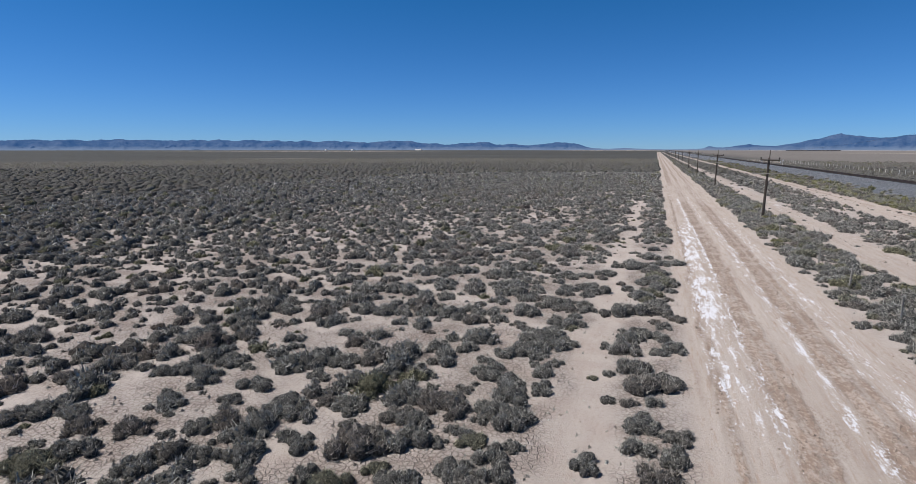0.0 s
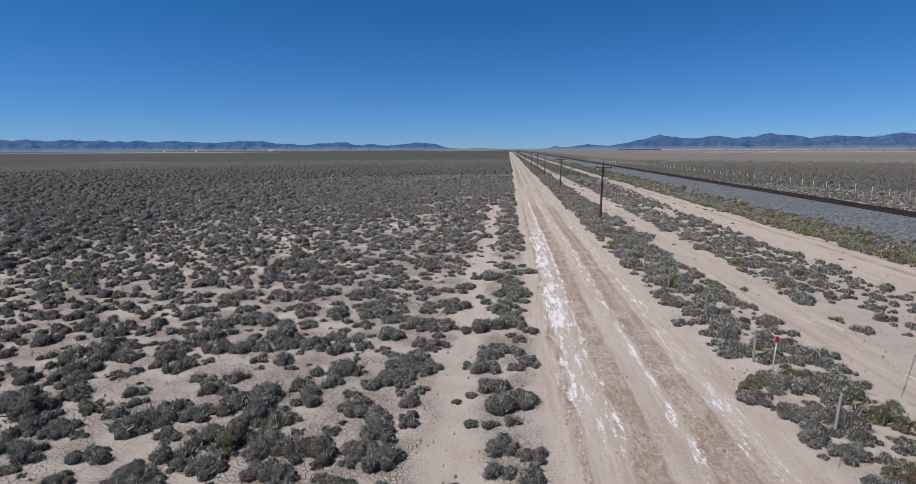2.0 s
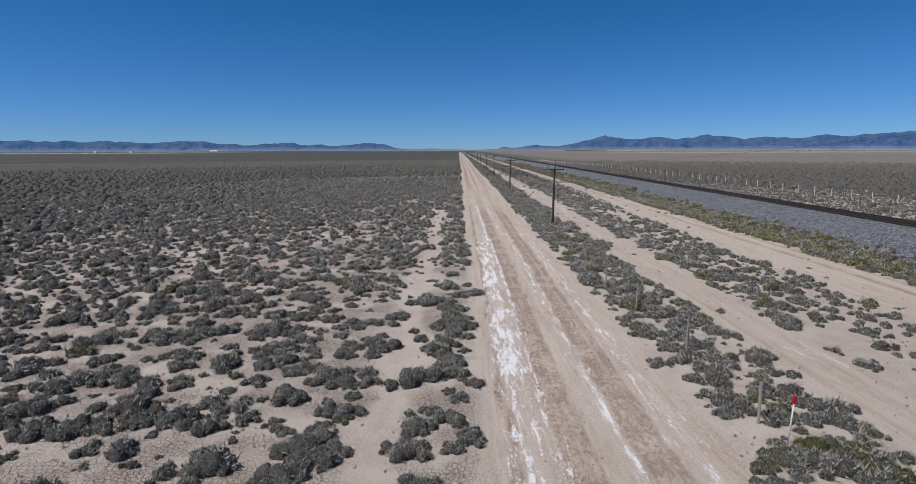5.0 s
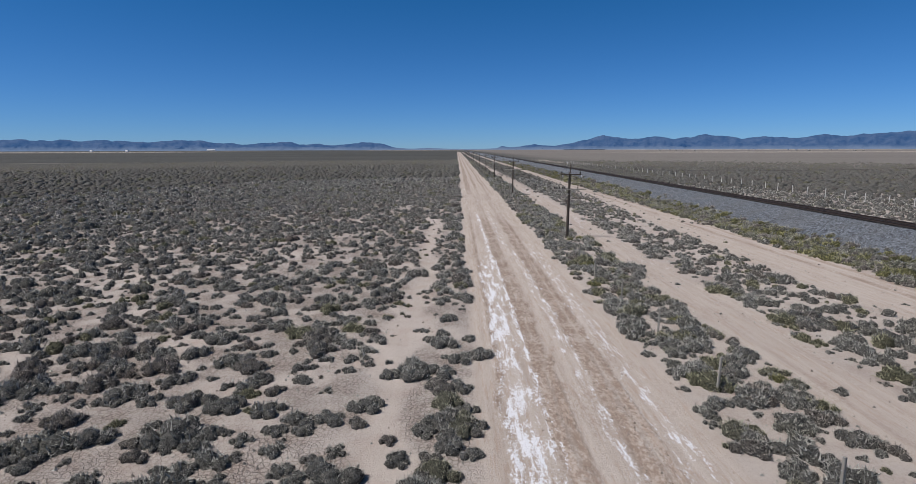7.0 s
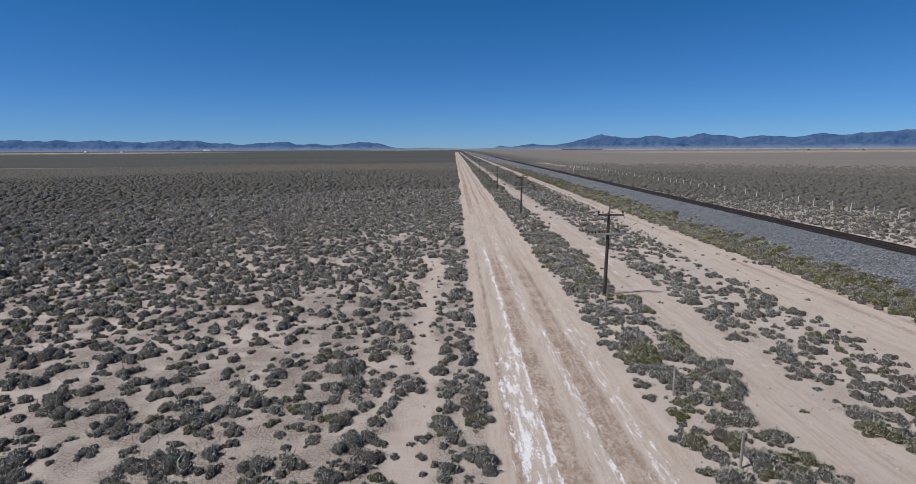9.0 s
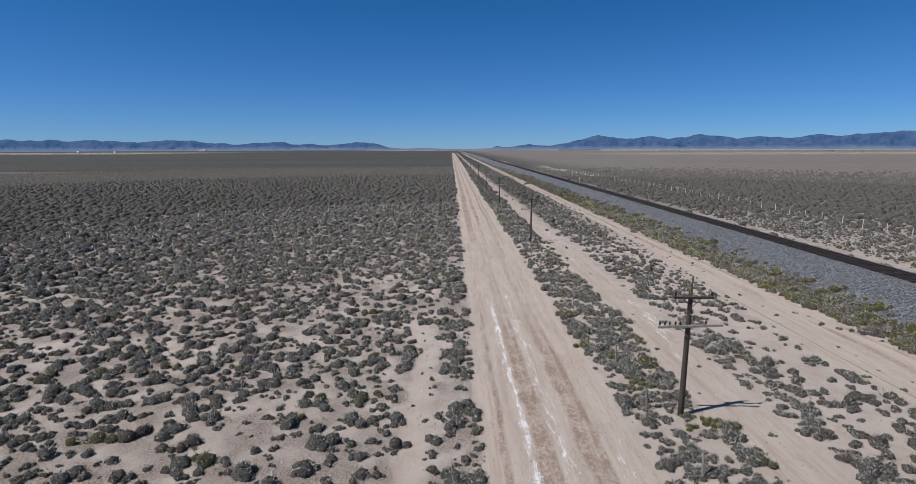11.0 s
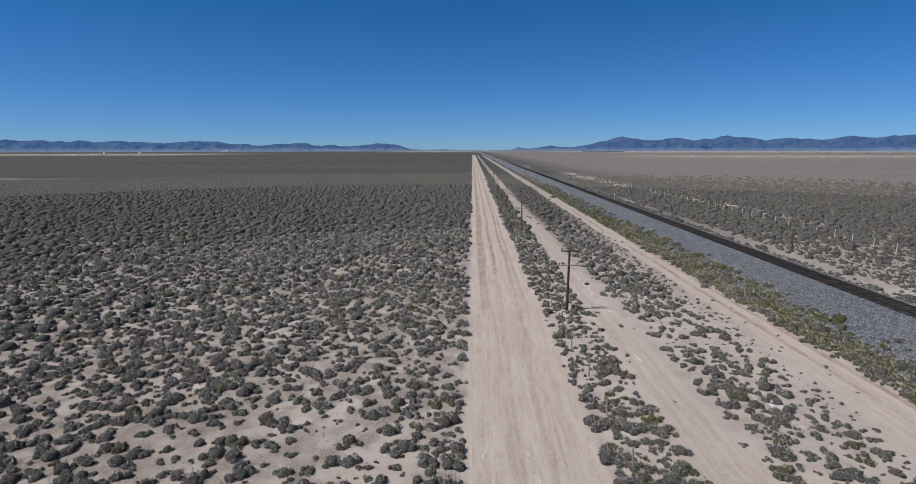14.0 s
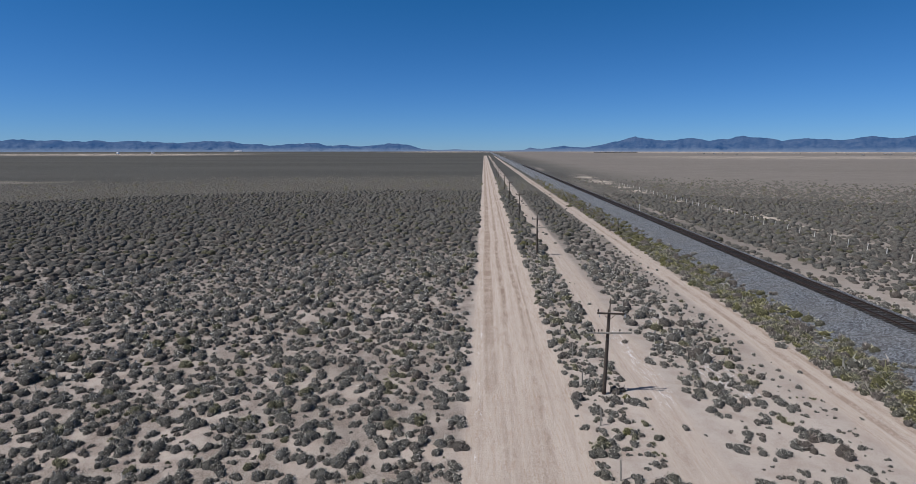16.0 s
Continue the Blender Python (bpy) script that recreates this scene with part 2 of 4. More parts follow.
STEEL = plain_material("galvanised_steel", (0.45, 0.46, 0.48), 0.45, 0.8)
RAIL_STEEL = plain_material("rusty_rail", (0.075, 0.055, 0.048), 0.6, 0.4)
TIE_WOOD = wood_material("tarred_tie", (0.018, 0.016, 0.016), (0.045, 0.040, 0.038), 8)
WHITE = plain_material("white_paint", (0.78, 0.78, 0.78), 0.5)
RED = plain_material("red_plastic", (0.55, 0.025, 0.03), 0.5)
BALLAST = ballast_material()
MOUNTAIN = mountain_material()
SHED_ROOF = plain_material("pale_roofing", (0.75, 0.76, 0.78), 0.5)
DARK_SHED = plain_material("dark_siding", (0.045, 0.05, 0.06), 0.8)


# ---- mesh helpers ----
def mesh_from(name, verts, tris, material, attrs=None, smooth=False):
    """A mesh from numpy arrays of vertices and triangles or quads, with float attributes on its points."""
    me = bpy.data.meshes.new(name)
    verts, tris = np.asarray(verts, np.float32), np.asarray(tris, np.int32)
    k = tris.shape[1]
    me.vertices.add(len(verts))
    me.vertices.foreach_set("co", verts.ravel())
    me.loops.add(tris.size)
    me.loops.foreach_set("vertex_index", tris.ravel())
    me.polygons.add(len(tris))
    me.polygons.foreach_set("loop_start", np.arange(0, tris.size, k, dtype=np.int32))
    me.polygons.foreach_set("use_smooth", np.full(len(tris), smooth) if isinstance(smooth, bool) else smooth)
    for key, values in (attrs or {}).items():
        me.attributes.new(key, "FLOAT", "POINT").data.foreach_set("value", np.asarray(values, np.float32))
    me.materials.append(material)
    me.update(calc_edges=True)
    return me


def lattice(ix, iy, seed):
    """A repeatable random value in 0..1 for each whole-numbered place."""
    h = (ix.astype(np.int64) * 374761393 + iy.astype(np.int64) * 668265263 + seed * 974634777) & 0x7FFFFFFF
    h = ((h ^ (h >> 13)) * 1274126177) & 0x7FFFFFFF
    return ((h ^ (h >> 16)) & 0xFFFF) / 65535.0


def field(x, y, size, seed=0, octaves=3):
    """Smooth noise in 0..1 over the plan."""
    total, amp, norm = 0, 1.0, 0
    for o in range(octaves):
        u, v = np.asarray(x) / size * 2 ** o, np.asarray(y) / size * 2 ** o
        iu, iv = np.floor(u), np.floor(v)
        fu, fv = u - iu, v - iv
        fu, fv = fu * fu * (3 - 2 * fu), fv * fv * (3 - 2 * fv)
        s = seed + 17 * o
        a = lattice(iu, iv, s) * (1 - fu) + lattice(iu + 1, iv, s) * fu
        b = lattice(iu, iv + 1, s) * (1 - fu) + lattice(iu + 1, iv + 1, s) * fu
        total, norm, amp = total + amp * (a * (1 - fv) + b * fv), norm + amp, amp * 0.5
    return total / norm


def step(v, lo, hi):
    s = np.clip((v - lo) / (hi - lo), 0, 1)
    return s * s * (3 - 2 * s)


def band(v, lo, hi, soft):
    return step(v, lo - soft, lo + soft) * (1 - step(v, hi - soft, hi + soft))


def part(name, bm, material, parent, label=""):
    me = bpy.data.meshes.new(name)
    bm.to_mesh(me)
    bm.free()
    me.materials.append(material)
    ob = new(name, me)
    ob.parent = parent
    return tagged(ob, label)


def thing(name, at, label, category, group="", kind=""):
    ob = new(name)
    ob.location = at
    return tagged(ob, label, category, group, kind)


def box_bm(size, at=(0, 0, 0), bevel=0.0, rot=(0, 0, 0)):
    bm = bmesh.new()
    bmesh.ops.create_cube(bm, size=1, matrix=pose(*at, *rot) @ Matrix.Diagonal((*size, 1)))
    if bevel:
        bmesh.ops.bevel(bm, geom=list(bm.edges), offset=bevel, segments=1, affect="EDGES")
    return bm


def rod_bm(a, b, r0, r1, sides=10, rings=1, wobble=0.0):
    """A tapered rod from a to b."""
    bm = bmesh.new()
    a, b = Vector(a), Vector(b)
    turn = (b - a).to_track_quat("Z", "Y").to_matrix()
    loops = []
    for i in range(rings + 1):
        f = i / rings
        off = Vector((random.uniform(-1, 1), random.uniform(-1, 1), 0)) * wobble if 0 < i else Vector()
        r = r0 + (r1 - r0) * f
        loops.append([bm.verts.new(a.lerp(b, f) + turn @ (off + Vector((r * math.cos(k * math.tau / sides), r * math.sin(k * math.tau / sides), 0)))) for k in range(sides)])
    for lo, hi in zip(loops, loops[1:]):
        for k in range(sides):
            bm.faces.new((lo[k], lo[(k + 1) % sides], hi[(k + 1) % sides], hi[k])).smooth = True
    bm.faces.new(list(reversed(loops[0])))
    bm.faces.new(loops[-1])
    return bm


# ---- the lie of the land ----
ROAD_L, ROAD_R = 1.4, 8.4


def land(x, y):
    """Ground height: flat to the left, falling a little towards the railway."""
    x, y = np.asarray(x, float), np.asarray(y, float)
    z = -0.65 * step(x, 9, 29)
    near = 1 - step(np.hypot(x, y - 60), 150, 300)
    z = z + near * (field(x, y, 5.0, 3) - 0.5) * 0.14 * (1 - 0.75 * band(x, ROAD_L, ROAD_R, 0.5))
    return z


def rut_mask(x, y):
    wander = (field(y * 0 + 3, y, 14.0, 8) - 0.5) * 0.5
    total = 0
    ragged = wander + (field(x, y, 1.3, 36) - 0.5) * 0.35
    for c, w in ((3.75, 0.24), (4.25, 0.14), (5.8, 0.28), (6.4, 0.16), (2.2, 0.12)):
        total = total + np.exp(-((x - c - ragged) / w) ** 2) * (1 - step(y, 95, 125))
    for c, w in ((2.75, 0.3), (3.3, 0.2), (4.7, 0.28), (6.4, 0.25), (7.1, 0.12)):
        total = total + np.exp(-((x - c - ragged) / w) ** 2) * step(y, 95, 125) * (0.5 + 0.5 * step(y, 120, 150))
    third = sum(np.exp(-((x - c - wander * 1.3) / 0.25) ** 2) for c in (28.5, 30.1)) * step(field(x, y, 18, 31), 0.3, 0.5) * 1.3
    second = sum(np.exp(-((x - c - wander * 1.3) / 0.2) ** 2) for c in (13.9, 15.3)) * 0.35
    return np.clip(total * (1 - 0.6 * band(y, 78, 108, 8)) + third + second, 0, 1)


def trail_mask(x, y):
    x = x + (field(x, y, 2.2, 19) - 0.5) * 1.3
    c = -1.55 + (field(y * 0, y, 30.0, 5, 1) - 0.5) * 0.5 - 0.6 * step(y, 45, 80)
    return np.exp(-((x - c) / 0.75) ** 4) * (1 - step(y, 70, 88))


def road_mask(x, y):
    edge = (field(x, y, 3.0, 12) - 0.5) * 0.9
    main = band(x + edge, ROAD_L, ROAD_R + 0.5 * step(y, 85, 105), 0.25)
    second = band(x + edge * 1.6, 12.9, 16.2, 0.4) * 0.8
    third = band(x + edge * 1.6, 23.8 + 3.0 * step(y, 60, 120), 30.6, 0.4) * 0.85
    far = band(x + edge * 2, 50.2, 52.6, 0.4) * 0.9 * step(y, 40, 80)
    return np.clip(main + second + third + far + 0.25 * trail_mask(x, y), 0, 1)


def salt_mask(x, y):
    wander = (field(y * 0 + 3, y, 14.0, 8) - 0.5) * 0.5
    long_a = band(y, 15, 54, 4)
    a = np.exp(-((x - 2.65 - wander) / 0.62) ** 4) * long_a * (0.55 + 0.45 * step(field(x, y, 1.6, 23), 0.35, 0.6))
    b = np.exp(-((x - 3.5 - wander) / 0.15) ** 2) * band(y, 12, 56, 4) * 0.95
    c = np.exp(-((x - 5.35 - wander) / 0.35) ** 2) * band(y, 8, 58, 6) * 0.65
    d = np.exp(-((x - 7.1) / 0.5) ** 2) * band(y, 8, 62, 6) * 0.55
    e = np.exp(-((x - 3.3 - wander) / 0.22) ** 2) * band(y, 54, 86, 4) * 0.95 + np.exp(-((x - 4.75) / 0.35) ** 2) * band(y, 58, 90, 6) * 0.55
    f = np.exp(-((x - 15.2) / 1.0) ** 2) * band(y, 20, 130, 8) * 0.5 * step(field(x, y, 9, 41), 0.45, 0.6)
    g = np.exp(-((x - 2.2 - wander) / 0.3) ** 2) * band(y, 85, 150, 6) * 0.28
    h = np.exp(-((x - 21.0) / 1.6) ** 2) * band(y, 85, 140, 8) * 0.6 * step(field(x, y, 8, 43), 0.42, 0.55)
    return np.clip(a + b + c + d + e + f + g + h, 0, 1)


def stretch(lo, hi, fine, reach, n):
    """Even steps from lo to hi, then ever wider ones out to the horizon."""
    mid = np.arange(lo, hi + fine / 2, fine)
    out = fine * np.geomspace(1, 300, n)
    out = np.cumsum(out)
    out = out / out[-1]
    return np.concatenate([lo - (out * (reach + lo))[::-1], mid, hi + out * (reach - hi)])


def grid_mesh(name, xs, ys, height, material, attrs, smooth=True):
    gx, gy = np.meshgrid(xs, ys)
    x, y = gx.ravel(), gy.ravel()
    z = height(x, y)
    w = len(xs)
    i = (np.arange(len(ys) - 1)[:, None] * w + np.arange(w - 1)[None, :]).ravel()
    quads = np.stack([i, i + 1, i + w + 1, i + w], 1)
    return mesh_from(name, np.stack([x, y, z], 1), quads, material, {k: f(x, y) for k, f in attrs.items()}, smooth)


def ground_height(x, y):
    lump = (field(x, y, 0.9, 21) - 0.5)
    return land(x, y) - 0.07 * rut_mask(x, y) * (0.5 + lump) - 0.03 * trail_mask(x, y) + 0.05 * lump * (1 - 0.6 * road_mask(x, y)) * (np.abs(y - 60) < 120)


def far_mask(x, y):
    d = np.hypot(x, np.maximum(y - 60, 0))
    return (0.88 * step(d, 25, 190) + 0.12 * step(d, 190, 420)) * (1 - 0.3 * step(x, 44, 120)) * (1 - road_mask(x, y) * (y < 1500))


def playa_mask(x, y):
    left = band(y, 1450, 2100, 150) * band(x, -1750, -800, 120)
    left2 = band(y, 325, 350, 8) * band(x, -300, -225, 25) * 0.4
    left3 = band(y, 3000, 4300, 200) * band(x, -500, 100, 200)
    right = band(x, 63 + 12 * step(-y, -330, -190), 71 + 10 * step(-y, -330, -190), 2.5) * band(y, 180, 460, 40) * 0.95
    right2 = band(y, 1100, 1500, 120) * band(x, 380, 1500, 150) * 0.7
    right3 = step(y, 2300, 3000) * step(x, 300, 900) * 1.0
    return np.clip(left + left2 + left3 + right + right2 + right3, 0, 1)


ground = new("ground", grid_mesh("ground", stretch(-16, 32.5, 0.22, 4900, 46), stretch(2, 122, 0.45, 4900, 50), ground_height, GROUND,
             {"road": road_mask, "rut": rut_mask, "salt": salt_mask, "far": far_mask, "playa": playa_mask,
              "open": lambda x, y: (1 - road_mask(x, y)) * (1 - 0.8 * trail_mask(x, y)) * (1 - 0.75 * step(x, 0.5, 2))}))
tagged(ground, "pale cracked desert clay with a salt-crusted dirt road", "ground", kind="structure")


# ---- the ranges on the horizon ----
def mountain_range(name, dist, peaks, label, seed):
    """A range from (bearing in degrees, height in metres) marks along its crest, with spurs and gullies down to the plain."""
    bear = np.radians(np.linspace(peaks[0][0], peaks[-1][0], 1000))
    crest = np.interp(np.degrees(bear), [p[0] for p in peaks], [p[1] for p in peaks])
    crest = crest + (field(bear * 900, bear * 0, 14, seed, 5) - 0.5) * 22 * np.minimum(crest / 60, 1)
    rows = []
    for f in np.linspace(0, 1, 20):
        r = dist - 420 * (1 - f) + (field(bear * 900, bear * 0 + f * 40, 14, seed + 3, 4) - 0.5) * 190 * f * (1 - f) * 4
        fold = 1 + (field(bear * 900, bear * 0 + f * 14, 9, seed + 5, 4) - 0.5) * 1.0 * f * (1 - f) * 4
        z = np.maximum(crest, 1) * (0.12 * f + 0.88 * f ** 1.9) * fold - 2
        rows.append(np.stack([r * np.sin(bear), r * np.cos(bear), z], 1))
    rows.append(np.stack([(dist + 250) * np.sin(bear), (dist + 250) * np.cos(bear), bear * 0 - 5], 1))
    w = len(bear)
    i = (np.arange(len(rows) - 1)[:, None] * w + np.arange(w - 1)[None, :]).ravel()
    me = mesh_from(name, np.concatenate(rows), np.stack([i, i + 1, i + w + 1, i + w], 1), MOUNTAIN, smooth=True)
    return tagged(new(name, me), label, "mountain range", kind="structure")


LEFT_PEAKS = [(-75, 60), (-66, 66), (-60, 60), (-55, 72), (-50, 76), (-46, 72), (-40.5, 76), (-38.4, 73), (-35.9, 76), (-34.6, 68), (-32.4, 72), (-29.2, 68), (-26.3, 80),
              (-24.8, 73), (-22.7, 54), (-21.1, 50), (-17.4, 70), (-15.4, 44), (-14, 50), (-12.5, 38), (-10.7, 58), (-8.9, 64), (-7.4, 50), (-6.4, 22), (-5.2, 12), (-3, 18), (-0.9, 11), (1, 7), (4.1, 9), (6, 5)]
RIGHT_PEAKS = [(2, 7), (4.2, 15), (4.7, 33), (5.9, 23), (8.1, 43), (10.2, 30), (12.0, 62), (13.9, 95), (15.0, 124), (15.8, 99), (17.8, 91), (20.1, 103), (21.7, 81), (24.4, 114),
               (25.9, 97), (27.3, 83), (29.2, 92), (31.6, 82), (33.8, 104), (35.1, 95), (37.1, 101), (39.4, 119), (41, 113), (45, 104), (52, 108), (60, 78), (70, 44)]
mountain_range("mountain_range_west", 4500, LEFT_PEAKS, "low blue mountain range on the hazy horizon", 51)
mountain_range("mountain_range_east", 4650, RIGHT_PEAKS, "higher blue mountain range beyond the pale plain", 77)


# ---- the railway bank's shape ----
RAIL_X, TIE_TOP = 40.7, 1.55


def ballast_height(x, y):
    d = np.abs(x - RAIL_X)
    top = TIE_TOP - 0.06
    side = np.where(x < RAIL_X, (d - 2.0) / 5.6, (d - 2.0) / 3.4)
    z = top - 2.25 * np.clip(side, 0, 1.05)
    shoulder = np.exp(-((d - 4.2) / 0.5) ** 2) * 0.12 * (x < RAIL_X)
    fine = (np.abs(y - 100) < 140) * 1.0
    return z + shoulder + (lattice(np.round(x * 8), np.round(y * 8), 5) - 0.5) * 0.06 * fine * (d > 1.6)


def foot(x, y):
    """What a plant stands on: the plain, or the slope of the bank."""
    return np.where(np.abs(x - RAIL_X) < 7.7, np.maximum(land(x, y), ballast_height(x, y) - 0.05), land(x, y))


# ---- sagebrush ----
DOME_RINGS = {1: ((1.0, -0.05),), 2: ((0.92, -0.05), (0.86, 0.56)), 3: ((0.84, -0.05), (1.0, 0.36), (0.66, 0.84))}


def dome(c, q, k, rings, rng, rough):
    """A ragged mound of rings of k points round c, drawn in a little where it meets the ground."""
    rows = []
    for n, (wide, up) in enumerate(DOME_RINGS[rings]):
        a = np.arange(k) * math.tau / k + n * 0.5 + rng.uniform(-0.3, 0.3, k)
        g = q * wide * (1 + rng.uniform(-rough, rough, k))
        z = np.full(k, up) if n == 0 else c[2] + q * up * (1 + rng.uniform(-rough, rough, k))
        rows.append(np.stack([c[0] + np.cos(a) * g, c[1] + np.sin(a) * g, z], 1))
    tip = rng.normal(0, 0.12, 2) * q
    verts = np.concatenate([*rows, [[c[0] + tip[0], c[1] + tip[1], c[2] + q * 1.06]]])
    j, j1, tris = np.arange(k), (np.arange(k) + 1) % k, []
    for n in range(rings - 1):
        tris += [np.stack([n * k + j, n * k + j1, (n + 1) * k + j], 1), np.stack([n * k + j1, (n + 1) * k + j1, (n + 1) * k + j], 1)]
    tris.append(np.stack([(rings - 1) * k + j, (rings - 1) * k + j1, j * 0 + rings * k], 1))
    return verts, np.concatenate(tris)


def bush_template(twigs, seed, k=6, rings=2, lumps=(4, 7), size=1.0, core=0.84, thick=1.0, splay=0.4):
    """A unit bush, about 1 wide each way from its middle and 0.7 high: leafy mounds grown together, their outside ragged with short twigs that point up and out."""
    rng = np.random.default_rng(seed)
    n = int(rng.integers(*lumps))
    ang = rng.uniform(0, math.tau) + np.arange(n) * 2.4 + rng.uniform(-0.5, 0.5, n)
    rad = rng.uniform(0.34, 0.68, n)
    rad[0] = 0.0 if n > 1 else 0.05
    centre = np.stack([np.cos(ang) * rad, np.sin(ang) * rad, rng.uniform(0.0, 0.10, n)], 1)
    r = rng.uniform(0.26, 0.46, n)
    r[0] = rng.uniform(0.46, 0.62) if n > 1 else 0.85
    which = rng.choice(n, twigs, p=r ** 2 / (r ** 2).sum())
    d = rng.normal(size=(twigs, 3))
    d[:, 2] = np.abs(d[:, 2]) * 1.1 - 0.08
    d /= np.linalg.norm(d, axis=1)[:, None] + 1e-6
    rr = r[which][:, None]
    root = centre[which] + d * rr * core * rng.uniform(0.78, 1.05, (twigs, 1))
    lean = d * (0.95 - splay) + np.array([0, 0, 0.42]) + rng.normal(0, splay, (twigs, 3))
    tip = root + lean * rng.uniform(0.07, 0.21, (twigs, 1)) * size
    root[:, 2], tip[:, 2] = np.maximum(root[:, 2], 0.0), np.maximum(tip[:, 2], 0.03)
    side = np.cross(tip - root, rng.normal(size=(twigs, 3)))
    side /= np.linalg.norm(side, axis=1)[:, None] + 1e-6
    w = rng.uniform(0.010, 0.019, (twigs, 1)) * size * thick
    verts = np.stack([root - side * w, root + side * w, tip], 1).reshape(-1, 3)
    tris = np.arange(twigs * 3).reshape(-1, 3)
    for c, q in zip(centre, r):
        v, t = dome(c, q * core, k, rings, rng, 0.26)
        tris = np.concatenate([tris, t + len(verts)])
        verts = np.concatenate([verts, v])
    # an offset of 2 marks the inner domes, which get the painted shade
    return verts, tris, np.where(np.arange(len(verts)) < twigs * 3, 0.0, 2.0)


def reach(x, y):
    """Distance from the stretch of the plan that the flight passes over."""
    return np.hypot(x - 1, y - np.clip(y, 12, 92))


def density(x, y):
    """How likely a bush is to grow at a place of the plan."""
    clear = field(x, y, 7.0, 61)
    d = 0.66 + 0.34 * step(clear, 0.30, 0.60) + 0.35 * step(reach(x, y), 20, 60)
    d = np.where(x > -2.6, d * (0.25 + 0.75 * step(y, 18, 60)), d)
    trail = trail_mask(x, y)
    d = d * (1 - 0.72 * trail)
    d = np.where((x > -0.5) & (x < ROAD_L + 0.2), 0.25 + 0.75 * step(field(x, y, 4.0, 9), 0.32, 0.5) * step(y, 11, 20), d)
    road = band(x, ROAD_L - 0.2, ROAD_R + 0.4 + 0.5 * step(y, 85, 105), 0.15)
    d = d * (1 - road)
    strip = band(x, ROAD_R + 0.2, 12.9, 0.3)
    d = np.maximum(d * (1 - band(x, ROAD_R - 0.2, 200, 0.1)), strip * (1.1 + 0.2 * step(field(x, y, 5, 14), 0.3, 0.45)) * 1.15)
    patch = band(x, 16.3 + 0.8 * step(y, 70, 100), 23.8 + 3.0 * step(y, 60, 120), 0.5) * (0.85 - 0.2 * step(y, 85, 110) + 0.4 * step(field(x, y, 9.0, 15), 0.36, 0.48)) * step(y, 20, 40) * (1 - 0.75 * band(y, 67, 84, 4) * step(x, 18.5, 21))
    green = band(x, 30.4, 35.6, 0.4)
    beyond = step(x, 44.2, 45.2) * (0.95 + 0.3 * step(field(x, y, 12, 16), 0.35, 0.55)) * (1 - 0.96 * band(x, 50.0, 52.7, 0.3)) * (1 - 0.75 * playa_mask(x, y))
    tufts = 0.05 * band(x, 13, 29.5, 0.3)
    out = np.maximum.reduce([d, patch, green, beyond, tufts])
    rail = band(x, 35.6, 44.2, 0.2)
    return out * (1 - rail * 0.97)


def tone_of(x, y, rng):
    t = rng.uniform(0.10, 0.52, len(x)) + 0.12 * (field(x, y, 9, 71) - 0.5)
    t = np.where(rng.uniform(size=len(x)) < 0.07, 0.8, t)
    t = t + 0.32 * band(x, ROAD_R, 13, 0.3) * (rng.uniform(size=len(x)) < 0.3)
    return np.clip(np.where((x > 30.2) & (x < 36), np.where(rng.uniform(size=len(x)) < 0.22, 0.12, rng.uniform(0.5, 1.1, len(x))), t), 0, 1)


# clumps that stand out: place and half-width
FIELD_CLUMPS = [(-15.6, 8.5, 0.58), (-15.3, 9.1, 0.68), (-14.5, 9.2, 0.56), (-13.4, 8.7, 0.59), (-12.5, 7.9, 0.58), (-12.8, 7.1, 0.73), (-12.1, 9.1,
    0.62), (-18.9, 11.3, 0.51), (-16.8, 10.7, 0.55), (-16.4, 11.9, 0.89), (-14.4, 12.0, 0.53), (-14.0, 12.5, 0.62), (-12.9, 12.3, 0.69), (-13.1, 13.6,
    0.65), (-11.0, 12.3, 0.58), (-11.0, 11.2, 0.47), (-10.6, 9.8, 0.46), (-11.1, 9.2, 0.28), (-12.8, 10.7, 0.39), (-21.9, 12.7, 0.93), (-16.0, 15.0,
    0.93), (-12.5, 16.0, 0.58), (-9.6, 13.5, 0.48), (-9.5, 14.8, 0.64), (-8.4, 12.1, 0.39), (-9.3, 11.5, 0.75), (-7.7, 10.0, 0.46), (-9.5, 8.8, 0.45),
    (-8.6, 9.1, 0.57), (-7.1, 11.2, 0.36), (-10.5, 7.9, 0.55), (-6.9, 9.0, 0.36)]
